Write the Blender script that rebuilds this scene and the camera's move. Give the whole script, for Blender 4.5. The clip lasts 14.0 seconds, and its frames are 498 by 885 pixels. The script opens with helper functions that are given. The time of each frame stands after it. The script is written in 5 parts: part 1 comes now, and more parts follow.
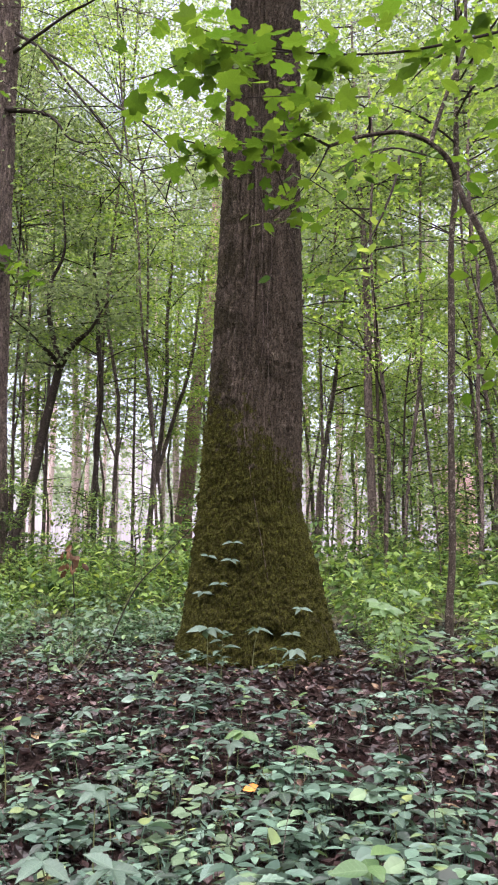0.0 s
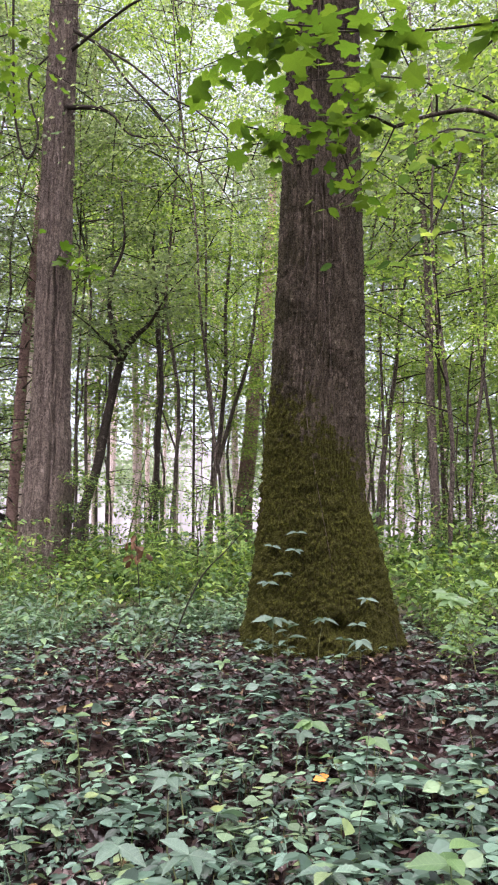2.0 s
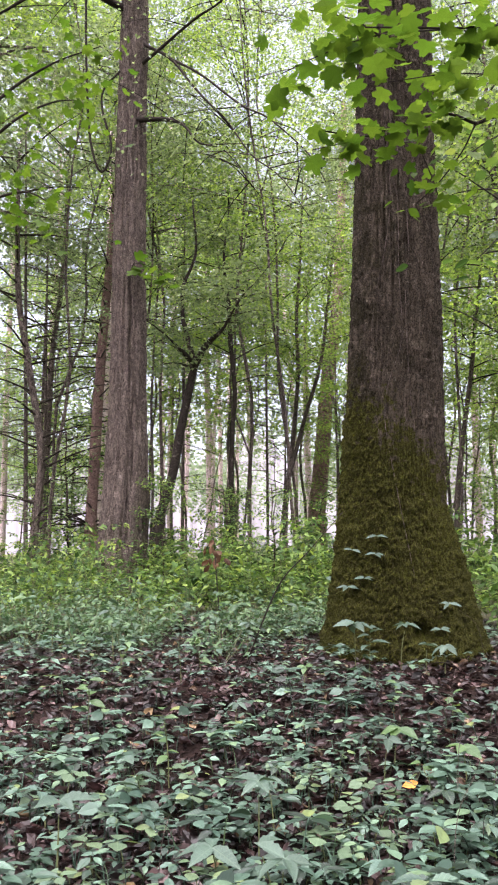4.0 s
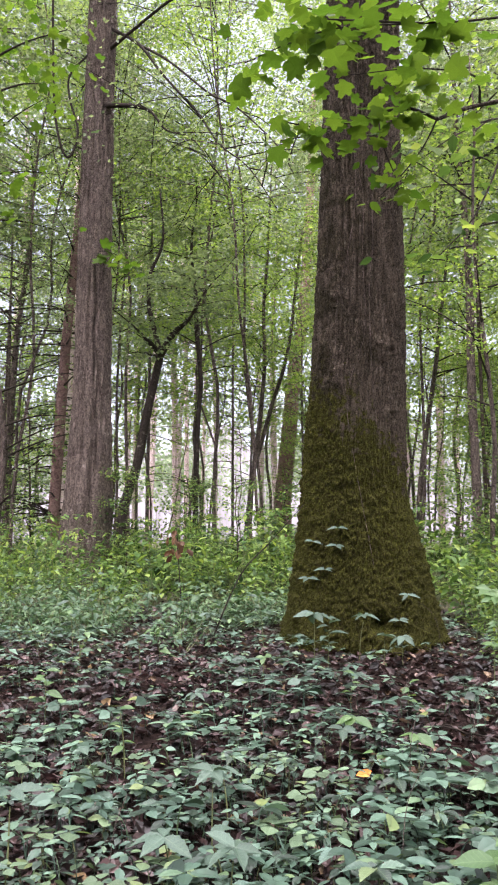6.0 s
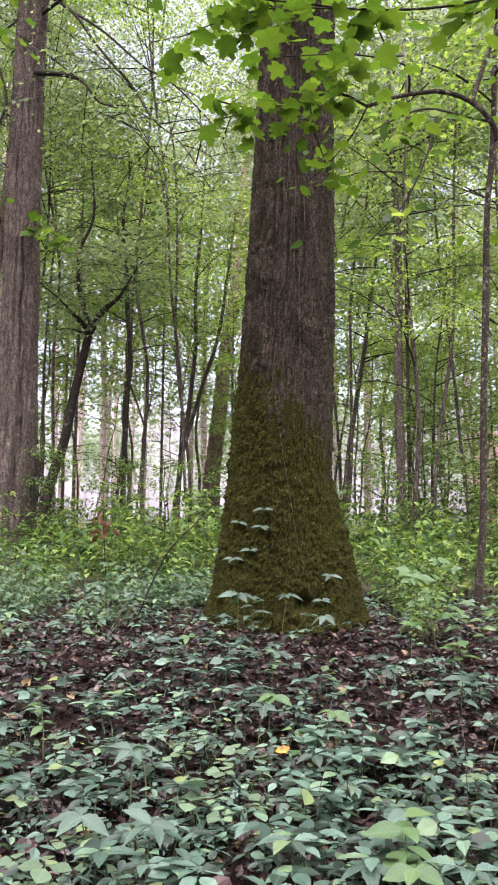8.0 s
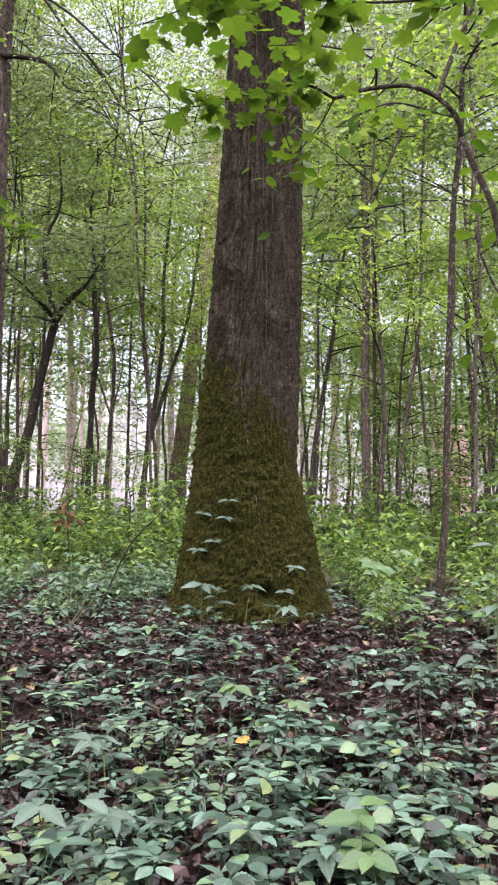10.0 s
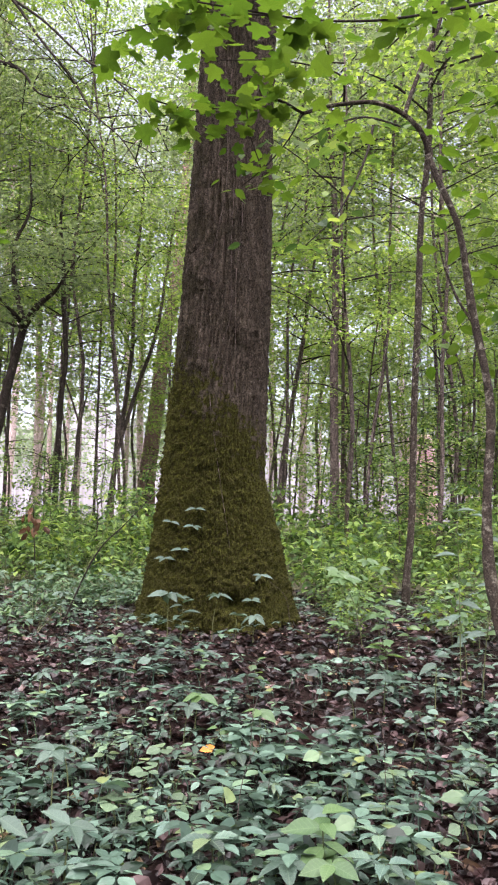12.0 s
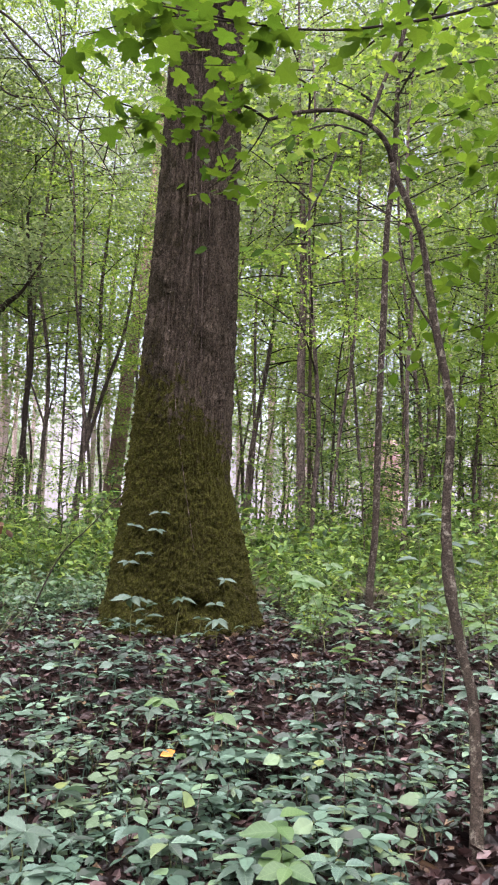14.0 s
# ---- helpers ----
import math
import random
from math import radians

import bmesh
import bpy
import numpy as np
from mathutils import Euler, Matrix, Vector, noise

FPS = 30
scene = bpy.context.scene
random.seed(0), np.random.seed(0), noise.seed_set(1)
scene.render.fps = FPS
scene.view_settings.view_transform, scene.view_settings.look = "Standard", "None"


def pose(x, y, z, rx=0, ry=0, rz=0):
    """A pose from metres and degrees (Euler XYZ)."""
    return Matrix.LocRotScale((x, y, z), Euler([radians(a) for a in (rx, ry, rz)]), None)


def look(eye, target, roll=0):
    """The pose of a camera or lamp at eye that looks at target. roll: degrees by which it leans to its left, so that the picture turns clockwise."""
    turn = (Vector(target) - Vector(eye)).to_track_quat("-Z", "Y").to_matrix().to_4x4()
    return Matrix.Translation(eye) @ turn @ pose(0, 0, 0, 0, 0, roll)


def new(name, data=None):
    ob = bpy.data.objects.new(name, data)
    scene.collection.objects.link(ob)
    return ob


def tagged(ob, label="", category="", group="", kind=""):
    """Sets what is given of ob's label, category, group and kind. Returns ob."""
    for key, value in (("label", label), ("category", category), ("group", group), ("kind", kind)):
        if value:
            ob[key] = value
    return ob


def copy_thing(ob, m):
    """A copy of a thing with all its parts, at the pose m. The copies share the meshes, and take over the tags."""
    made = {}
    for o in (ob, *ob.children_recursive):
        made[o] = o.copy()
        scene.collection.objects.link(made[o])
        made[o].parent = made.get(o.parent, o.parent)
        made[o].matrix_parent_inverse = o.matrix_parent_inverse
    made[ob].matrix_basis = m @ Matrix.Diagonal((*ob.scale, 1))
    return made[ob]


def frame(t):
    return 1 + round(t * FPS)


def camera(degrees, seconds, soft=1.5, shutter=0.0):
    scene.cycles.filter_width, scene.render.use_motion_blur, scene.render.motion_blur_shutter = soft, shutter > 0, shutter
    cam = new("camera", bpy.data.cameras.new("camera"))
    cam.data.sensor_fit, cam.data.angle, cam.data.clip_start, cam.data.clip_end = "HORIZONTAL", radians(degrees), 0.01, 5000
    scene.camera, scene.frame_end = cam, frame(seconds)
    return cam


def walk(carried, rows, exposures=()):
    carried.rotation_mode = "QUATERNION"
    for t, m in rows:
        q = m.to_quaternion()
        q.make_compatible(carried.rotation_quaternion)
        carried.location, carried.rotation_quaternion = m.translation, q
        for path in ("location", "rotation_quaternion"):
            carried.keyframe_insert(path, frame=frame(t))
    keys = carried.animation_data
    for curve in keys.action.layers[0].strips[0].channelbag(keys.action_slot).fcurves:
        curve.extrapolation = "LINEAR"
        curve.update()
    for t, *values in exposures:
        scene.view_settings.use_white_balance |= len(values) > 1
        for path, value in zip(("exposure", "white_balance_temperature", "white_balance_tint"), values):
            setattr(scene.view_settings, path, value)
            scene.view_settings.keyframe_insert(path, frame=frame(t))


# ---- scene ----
# ---- camera and walk ----
cam = camera(34.66, 14.0, soft=2.1)
TILT, EYE = 8.0, 1.15
# seconds; metres right, ahead, up of the first place; degrees of yaw, pitch and roll
PATH = [
    (0.0, 0.000, 0.000, 0.000, 0.00, 0.00, 0.00),
    (0.5, 0.000, 0.011, -0.003, 0.50, -0.18, 0.11),
    (1.0, -0.007, 0.015, -0.006, 1.45, -0.38, 0.31),
    (1.5, -0.027, 0.023, -0.011, 2.72, -0.52, 0.47),
    (2.0, -0.040, 0.022, -0.013, 4.16, -0.59, 0.64),
    (2.5, -0.056, 0.019, -0.012, 5.80, -0.57, 0.93),
    (3.0, -0.075, 0.013, -0.013, 7.35, -0.42, 1.28),
    (3.5, -0.087, 0.007, -0.012, 8.57, -0.30, 1.52),
    (4.0, -0.089, 0.004, -0.008, 9.27, -0.22, 1.60),
    (4.5, -0.084, 0.002, -0.003, 9.44, -0.23, 1.56),
    (5.0, -0.076, 0.002, -0.000, 9.08, -0.34, 1.41),
    (5.5, -0.065, 0.005, -0.002, 8.16, -0.58, 1.19),
    (6.0, -0.054, 0.010, -0.007, 6.91, -0.93, 0.92),
    (6.5, -0.048, 0.010, -0.009, 5.49, -1.36, 0.56),
    (7.0, -0.041, 0.012, -0.009, 4.11, -1.77, 0.27),
    (7.5, -0.037, 0.008, -0.009, 2.90, -2.09, -0.02),
    (8.0, -0.033, 0.004, -0.006, 1.94, -2.32, -0.29),
    (8.5, -0.028, 0.002, -0.004, 1.14, -2.52, -0.53),
    (9.0, -0.023, 0.004, -0.005, 0.54, -2.71, -0.72),
    (9.5, -0.018, 0.006, -0.007, 0.06, -2.84, -0.87),
    (10.0, -0.014, 0.006, -0.008, -0.36, -2.90, -1.01),
    (10.5, -0.011, 0.002, -0.007, -0.79, -2.85, -1.13),
    (11.0, -0.009, -0.006, -0.004, -1.27, -2.74, -1.26),
    (11.5, -0.006, -0.010, -0.001, -1.86, -2.53, -1.39),
    (12.0, -0.003, -0.016, 0.003, -2.52, -2.31, -1.57),
    (12.5, 0.002, -0.021, 0.006, -3.20, -2.14, -1.73),
    (13.0, 0.004, -0.023, 0.003, -3.91, -1.98, -1.87),
    (13.5, 0.009, -0.025, 0.003, -4.43, -1.94, -2.03),
    (14.0, 0.017, -0.024, 0.003, -4.82, -1.93, -2.12),
]
EXPOSURE = 3.4
walk(cam, [(t, pose(0, 0, EYE, TILT) @ pose(x, y, z, 90 + pitch, roll, yaw)) for t, x, y, z, yaw, pitch, roll in PATH],
     exposures=[(0.0, EXPOSURE, 6420, 24), (14.0, EXPOSURE, 6420, 24)])

# ---- sky and sun ----
SUN_AT = Vector((-1.0, -9.0, 30))
world = bpy.data.worlds.new("overcast")
scene.world = world
world.use_nodes = True
wn, wl = world.node_tree.nodes, world.node_tree.links
sky = wn.new("ShaderNodeTexSky")
sky.sky_type, sky.sun_disc = "NISHITA", False
sky.sun_elevation = math.atan2(SUN_AT.z, math.hypot(SUN_AT.x, SUN_AT.y))
sky.sun_rotation = math.atan2(SUN_AT.x, SUN_AT.y)
sky.altitude, sky.air_density, sky.dust_density, sky.ozone_density = 200, 1.0, 4.0, 1.0
pale = wn.new("ShaderNodeHueSaturation")
pale.inputs["Saturation"].default_value = 0.45
wl.new(sky.outputs[0], pale.inputs["Color"])
wl.new(pale.outputs[0], wn["Background"].inputs["Color"])
wn["Background"].inputs["Strength"].default_value = 0.05

sun = bpy.data.lights.new("sun", "SUN")
sun.energy, sun.angle, sun.color = 2.8, radians(100), (1.0, 0.97, 0.95)
new("sun", sun).matrix_world = look(SUN_AT, (0, 0, 0))


# ---- mesh helpers ----
def mesh_of(name, arrays, material, smooth=False):
    """One mesh from vertices and triangles."""
    v, f = arrays
    me = bpy.data.meshes.new(name)
    me.vertices.add(len(v))
    me.vertices.foreach_set("co", np.asarray(v, np.float32).ravel())
    me.loops.add(len(f) * 3)
    me.loops.foreach_set("vertex_index", np.asarray(f, np.int32).ravel())
    me.polygons.add(len(f))
    me.polygons.foreach_set("loop_start", np.arange(0, len(f) * 3, 3, dtype=np.int32))
    me.polygons.foreach_set("use_smooth", np.full(len(f), smooth))
    me.update(calc_edges=True)
    me.materials.append(material)
    return me


def part(name, arrays, material, parent=None, label="", smooth=False):
    ob = new(name, mesh_of(name, arrays, material, smooth))
    ob.parent = parent
    return tagged(ob, label) if label else ob


def piece(name, mesh, parent, m):
    ob = new(name, mesh)
    ob.parent = parent
    ob.matrix_local = m
    return ob


def thing(name, label, category, at=(0, 0, 0), group="", kind=""):
    ob = new(name)
    ob.empty_display_size = 0.1
    ob.location = at
    return tagged(ob, label, category, group, kind)


def joined(items):
    vs, fs, k = [], [], 0
    for v, f in items:
        vs.append(np.asarray(v, float))
        fs.append(np.asarray(f, int) + k)
        k += len(v)
    return np.concatenate(vs), np.concatenate(fs)


def moved(arrays, shift):
    return arrays[0] + np.asarray(shift, float), arrays[1]


def unit(a):
    a = np.asarray(a, float)
    return a / np.maximum(np.linalg.norm(a, axis=-1, keepdims=True), 1e-9)


def curve_through(points, n):
    """A smooth line through a few points."""
    p = np.asarray(points, float)
    p = np.vstack([2 * p[0] - p[1], p, 2 * p[-1] - p[-2]])
    out = []
    for s in np.linspace(0, len(p) - 3 - 1e-6, n):
        k = int(s)
        u = s - k
        a, b, c, d = p[k:k + 4]
        out.append(0.5 * (2 * b + (c - a) * u + (2 * a - 5 * b + 4 * c - d) * u * u + (3 * b - a - 3 * c + d) * u ** 3))
    return np.array(out)


def tube(points, radii, sides=8, n=0, rough=0.0, seed=0):
    """A tapered round stem along a line, with an uneven skin and closed ends."""
    n = n or max(6, 4 * len(points))
    line = curve_through(points, n)
    r = np.interp(np.linspace(0, 1, n), np.linspace(0, 1, len(radii)), radii)
    ahead = unit(np.gradient(line, axis=0))
    side = unit(np.cross(ahead, np.where(abs(ahead[:, 2:3]) > 0.9, (1.0, 0.0, 0.0), (0.0, 0.0, 1.0))))
    for k in range(1, n):
        side[k] = unit(side[k - 1] - ahead[k] * (side[k - 1] @ ahead[k]))
    up = np.cross(ahead, side)
    a = np.linspace(0, 2 * np.pi, sides, endpoint=False)
    rng = np.random.default_rng(seed)
    bump = 1 + rough * rng.normal(size=(n, sides))
    v = line[:, None] + (r[:, None] * bump)[..., None] * (np.cos(a)[None, :, None] * side[:, None] + np.sin(a)[None, :, None] * up[:, None])
    v = np.concatenate([v.reshape(-1, 3), line[[0, -1]]])
    i, j = np.meshgrid(np.arange(n - 1), np.arange(sides), indexing="ij")
    p, q = (i * sides + j).ravel(), (i * sides + (j + 1) % sides).ravel()
    f = np.concatenate([np.stack([p, q, q + sides], 1), np.stack([p, q + sides, p + sides], 1)])
    j = np.arange(sides)
    caps = np.concatenate([np.stack([(j + 1) % sides, j, np.full(sides, n * sides)], 1),
                           np.stack([(n - 1) * sides + j, (n - 1) * sides + (j + 1) % sides, np.full(sides, n * sides + 1)], 1)])
    return v, np.concatenate([f, caps])


# leaf outlines: along the midrib, across, lift; the midrib stands lower than the edges
RHOMB = (np.array([(0, 0, 0), (0.45, 0.5, 0.10), (1, 0, -0.06), (0.45, -0.5, 0.10)]), np.array([(0, 2, 1), (0, 3, 2)]))
KITE = (np.array([(0, 0, 0), (0.4, 0.5, 0.05), (0.4, -0.5, 0.05), (0.45, 0, 0.0), (1, 0, -0.08)]), np.array([(0, 3, 1), (1, 3, 4), (0, 2, 3), (2, 4, 3)]))
OVATE = (np.array([(0, 0, 0), (0.35, 0, 0.0), (0.7, 0, -0.01), (1, 0, -0.07), (0.16, 0.32, 0.025), (0.42, 0.5, 0.04), (0.74, 0.31, 0.01),
                   (0.16, -0.32, 0.025), (0.42, -0.5, 0.04), (0.74, -0.31, 0.01)]),
         np.array([(0, 1, 4), (4, 1, 5), (1, 2, 5), (5, 2, 6), (2, 3, 6), (0, 7, 1), (7, 8, 1), (1, 8, 2), (8, 9, 2), (2, 9, 3)]))
_half = [(0.0, 0.0), (-0.04, 0.22), (0.10, 0.50), (0.26, 0.36), (0.48, 0.58), (0.66, 0.42), (0.62, 0.22), (1.0, 0.10)]
_lobe = [(x, y, 0.10 * y) for x, y in _half] + [(0.93, 0, 0.0)] + [(x, -y, 0.10 * y) for x, y in _half[:0:-1]] + [(0.4, 0, -0.03)]
LOBED = (np.array(_lobe), np.array([(k, (k + 1) % 16, 16) for k in range(16)])[:, ::-1])
CURLED = (np.array([(0, 0, 0.02), (0.3, 0.38, 0.12), (0.35, 0, 0.0), (0.3, -0.4, 0.16), (0.7, 0.3, 0.22), (0.7, 0, 0.05), (0.72, -0.34, 0.05), (1, 0.05, 0.2)]),
          np.array([(0, 2, 1), (0, 3, 2), (1, 2, 5), (1, 5, 4), (2, 3, 6), (2, 6, 5), (4, 5, 7), (5, 6, 7)]))


def fine_leaf(stations=8, blunt=0.85, fold=0.09, droop=0.12, teeth=0.0):
    u = np.linspace(0, 1, stations)
    w = 0.5 * np.sin(np.pi * u ** blunt) ** 1.1 * (1 - teeth * (np.arange(stations) % 2))
    z = -droop * u ** 2
    v = np.concatenate([np.stack([u, 0 * u, z], 1), np.stack([u, w, z + fold * w * 2], 1), np.stack([u, -w, z + fold * w * 2], 1)])
    f, n = [], stations
    for k in range(n - 1):
        f += [(k, k + 1, n + k + 1), (k, n + k + 1, n + k), (k, 2 * n + k + 1, k + 1), (k, 2 * n + k, 2 * n + k + 1)]
    return v, np.array([q for q in f if len({tuple(v[i].round(6)) for i in q}) == 3])


FINE = fine_leaf()
TOOTHED = fine_leaf(12, 0.8, 0.11, 0.16, 0.16)
ROUND = fine_leaf(7, 1.0, 0.05, 0.06)


def leaves(shape, base, axis, normal, length, width):
    """Many leaves of one outline."""
    tv, tf = shape
    axis = unit(axis)
    side = unit(np.cross(normal, axis))
    normal = np.cross(axis, side)
    length, width = np.asarray(length, float)[:, None, None], np.asarray(width, float)[:, None, None]
    v = base[:, None] + tv[None, :, :1] * axis[:, None] * length + tv[None, :, 1:2] * side[:, None] * width + tv[None, :, 2:] * normal[:, None] * length
    f = tf[None] + (np.arange(len(base)) * len(tv))[:, None, None]
    return v.reshape(-1, 3), f.reshape(-1, 3)


def spray(rng, shape, centres, spread, thick, count, size, tilt=0.36, stretch=0.62):
    """Leaves in flat, loose layers round each centre."""
    c = np.repeat(np.asarray(centres, float), count, axis=0)
    n = len(c)
    a = rng.uniform(0, 2 * np.pi, n)
    r = np.sqrt(rng.uniform(0, 1, n)) * np.repeat(rng.uniform(0.6, 1.2, len(centres)), count) * spread
    off = np.stack([np.cos(a) * r, np.sin(a) * r, rng.normal(0, thick, n) - 0.12 * r], 1)
    axis = np.stack([np.cos(a), np.sin(a), np.zeros(n)], 1) + rng.normal(0, 0.7, (n, 3)) * (1, 1, 0.5)
    axis[:, 2] -= 0.25
    normal = np.array((0, 0, 1.0)) + rng.normal(0, tilt, (n, 3))
    length = size * rng.uniform(0.65, 1.25, n)
    return leaves(shape, c + off, axis, normal, length, length * stretch * rng.uniform(0.85, 1.15, n))


# ---- materials ----
def shader(name):
    m = bpy.data.materials.new(name)
    m.use_nodes = True
    nt = m.node_tree
    return m, nt, nt.nodes["Principled BSDF"], nt.nodes["Material Output"]


def node(nt, kind, **values):
    nd = nt.nodes.new(kind)
    for key, value in values.items():
        nd.inputs[key.replace("_", " ")].default_value = value
    return nd


def ramp(nt, stops):
    nd = nt.nodes.new("ShaderNodeValToRGB")
    els = nd.color_ramp.elements
    while len(els) < len(stops):
        els.new(0.5)
    for el, (at, col) in zip(els, stops):
        el.position, el.color = at, (*col, 1)
    return nd


def math_node(nt, op, a, b=None):
    nd = nt.nodes.new("ShaderNodeMath")
    nd.operation = op
    for k, value in enumerate((a, b)):
        if value is None:
            continue
        if isinstance(value, (int, float)):
            nd.inputs[k].default_value = value
        else:
            nt.links.new(value, nd.inputs[k])
    return nd.outputs[0]


def leaf_material(name, stops, through_light, share=0.4, rough=0.5, gloss=0.35, spots=0.25, patches=0.0, veins=0.0):
    """Thin leaf: its own colour by leaf, mottling, some light through the blade."""
    m, nt, bs, out = shader(name)
    geo = nt.nodes.new("ShaderNodeNewGeometry")
    info = nt.nodes.new("ShaderNodeObjectInfo")
    pick = math_node(nt, "FRACT", math_node(nt, "ADD", geo.outputs["Random Per Island"], info.outputs["Random"]))
    colours = ramp(nt, stops)
    nt.links.new(pick, colours.inputs[0])
    tc = nt.nodes.new("ShaderNodeTexCoord")
    mottle = node(nt, "ShaderNodeTexNoise", Scale=38.0, Detail=3.0)
    nt.links.new(tc.outputs["Object"], mottle.inputs["Vector"])
    mix = nt.nodes.new("ShaderNodeMixRGB")
    mix.blend_type = "MULTIPLY"
    mix.inputs[0].default_value = spots
    nt.links.new(colours.outputs[0], mix.inputs[1])
    tone = ramp(nt, [(0.3, (0.45, 0.45, 0.4)), (0.65, (1.25, 1.25, 1.2))])
    nt.links.new(mottle.outputs["Fac"], tone.inputs[0])
    nt.links.new(tone.outputs[0], mix.inputs[2])
    if patches:
        wide = node(nt, "ShaderNodeTexNoise", Scale=1.6, Detail=3.0)
        nt.links.new(geo.outputs["Position"], wide.inputs["Vector"])
        spread = ramp(nt, [(0.35, (0.55, 0.6, 0.6)), (0.65, (1.5, 1.45, 1.35))])
        nt.links.new(wide.outputs["Fac"], spread.inputs[0])
        whole = nt.nodes.new("ShaderNodeMixRGB")
        whole.blend_type = "MULTIPLY"
        whole.inputs[0].default_value = patches
        nt.links.new(mix.outputs[0], whole.inputs[1])
        nt.links.new(spread.outputs[0], whole.inputs[2])
        mix = whole
    if veins:
        sep = nt.nodes.new("ShaderNodeSeparateXYZ")
        nt.links.new(tc.outputs["Object"], sep.inputs[0])
        across = math_node(nt, "ABSOLUTE", sep.outputs["Y"])
        rib = math_node(nt, "LESS_THAN", across, 0.012)
        ribs = math_node(nt, "SINE", math_node(nt, "MULTIPLY", math_node(nt, "SUBTRACT", sep.outputs["X"], math_node(nt, "MULTIPLY", across, 0.8)), 46.0))
        line = math_node(nt, "MAXIMUM", rib, math_node(nt, "MULTIPLY", math_node(nt, "GREATER_THAN", ribs, 0.86), 0.6))
        pale = nt.nodes.new("ShaderNodeMixRGB")
        pale.blend_type = "SCREEN"
        nt.links.new(math_node(nt, "MULTIPLY", line, veins), pale.inputs[0])
        nt.links.new(mix.outputs[0], pale.inputs[1])
        pale.inputs[2].default_value = (0.09, 0.12, 0.07, 1)
        mix = pale
    nt.links.new(mix.outputs[0], bs.inputs["Base Color"])
    bs.inputs["Roughness"].default_value = rough
    bs.inputs["Specular IOR Level"].default_value = gloss
    bump = node(nt, "ShaderNodeBump", Strength=0.25, Distance=0.004)
    nt.links.new(mottle.outputs["Fac"], bump.inputs["Height"])
    nt.links.new(bump.outputs[0], bs.inputs["Normal"])
    tr = nt.nodes.new("ShaderNodeBsdfTranslucent")
    glow = nt.nodes.new("ShaderNodeMixRGB")
    glow.blend_type = "MULTIPLY"
    glow.inputs[0].default_value = 1.0
    nt.links.new(mix.outputs[0], glow.inputs[1])
    glow.inputs[2].default_value = (*through_light, 1)
    nt.links.new(glow.outputs[0], tr.inputs["Color"])
    ms = nt.nodes.new("ShaderNodeMixShader")
    ms.inputs[0].default_value = share
    nt.links.new(bs.outputs[0], ms.inputs[1])
    nt.links.new(tr.outputs[0], ms.inputs[2])
    nt.links.new(ms.outputs[0], out.inputs["Surface"])
    return m


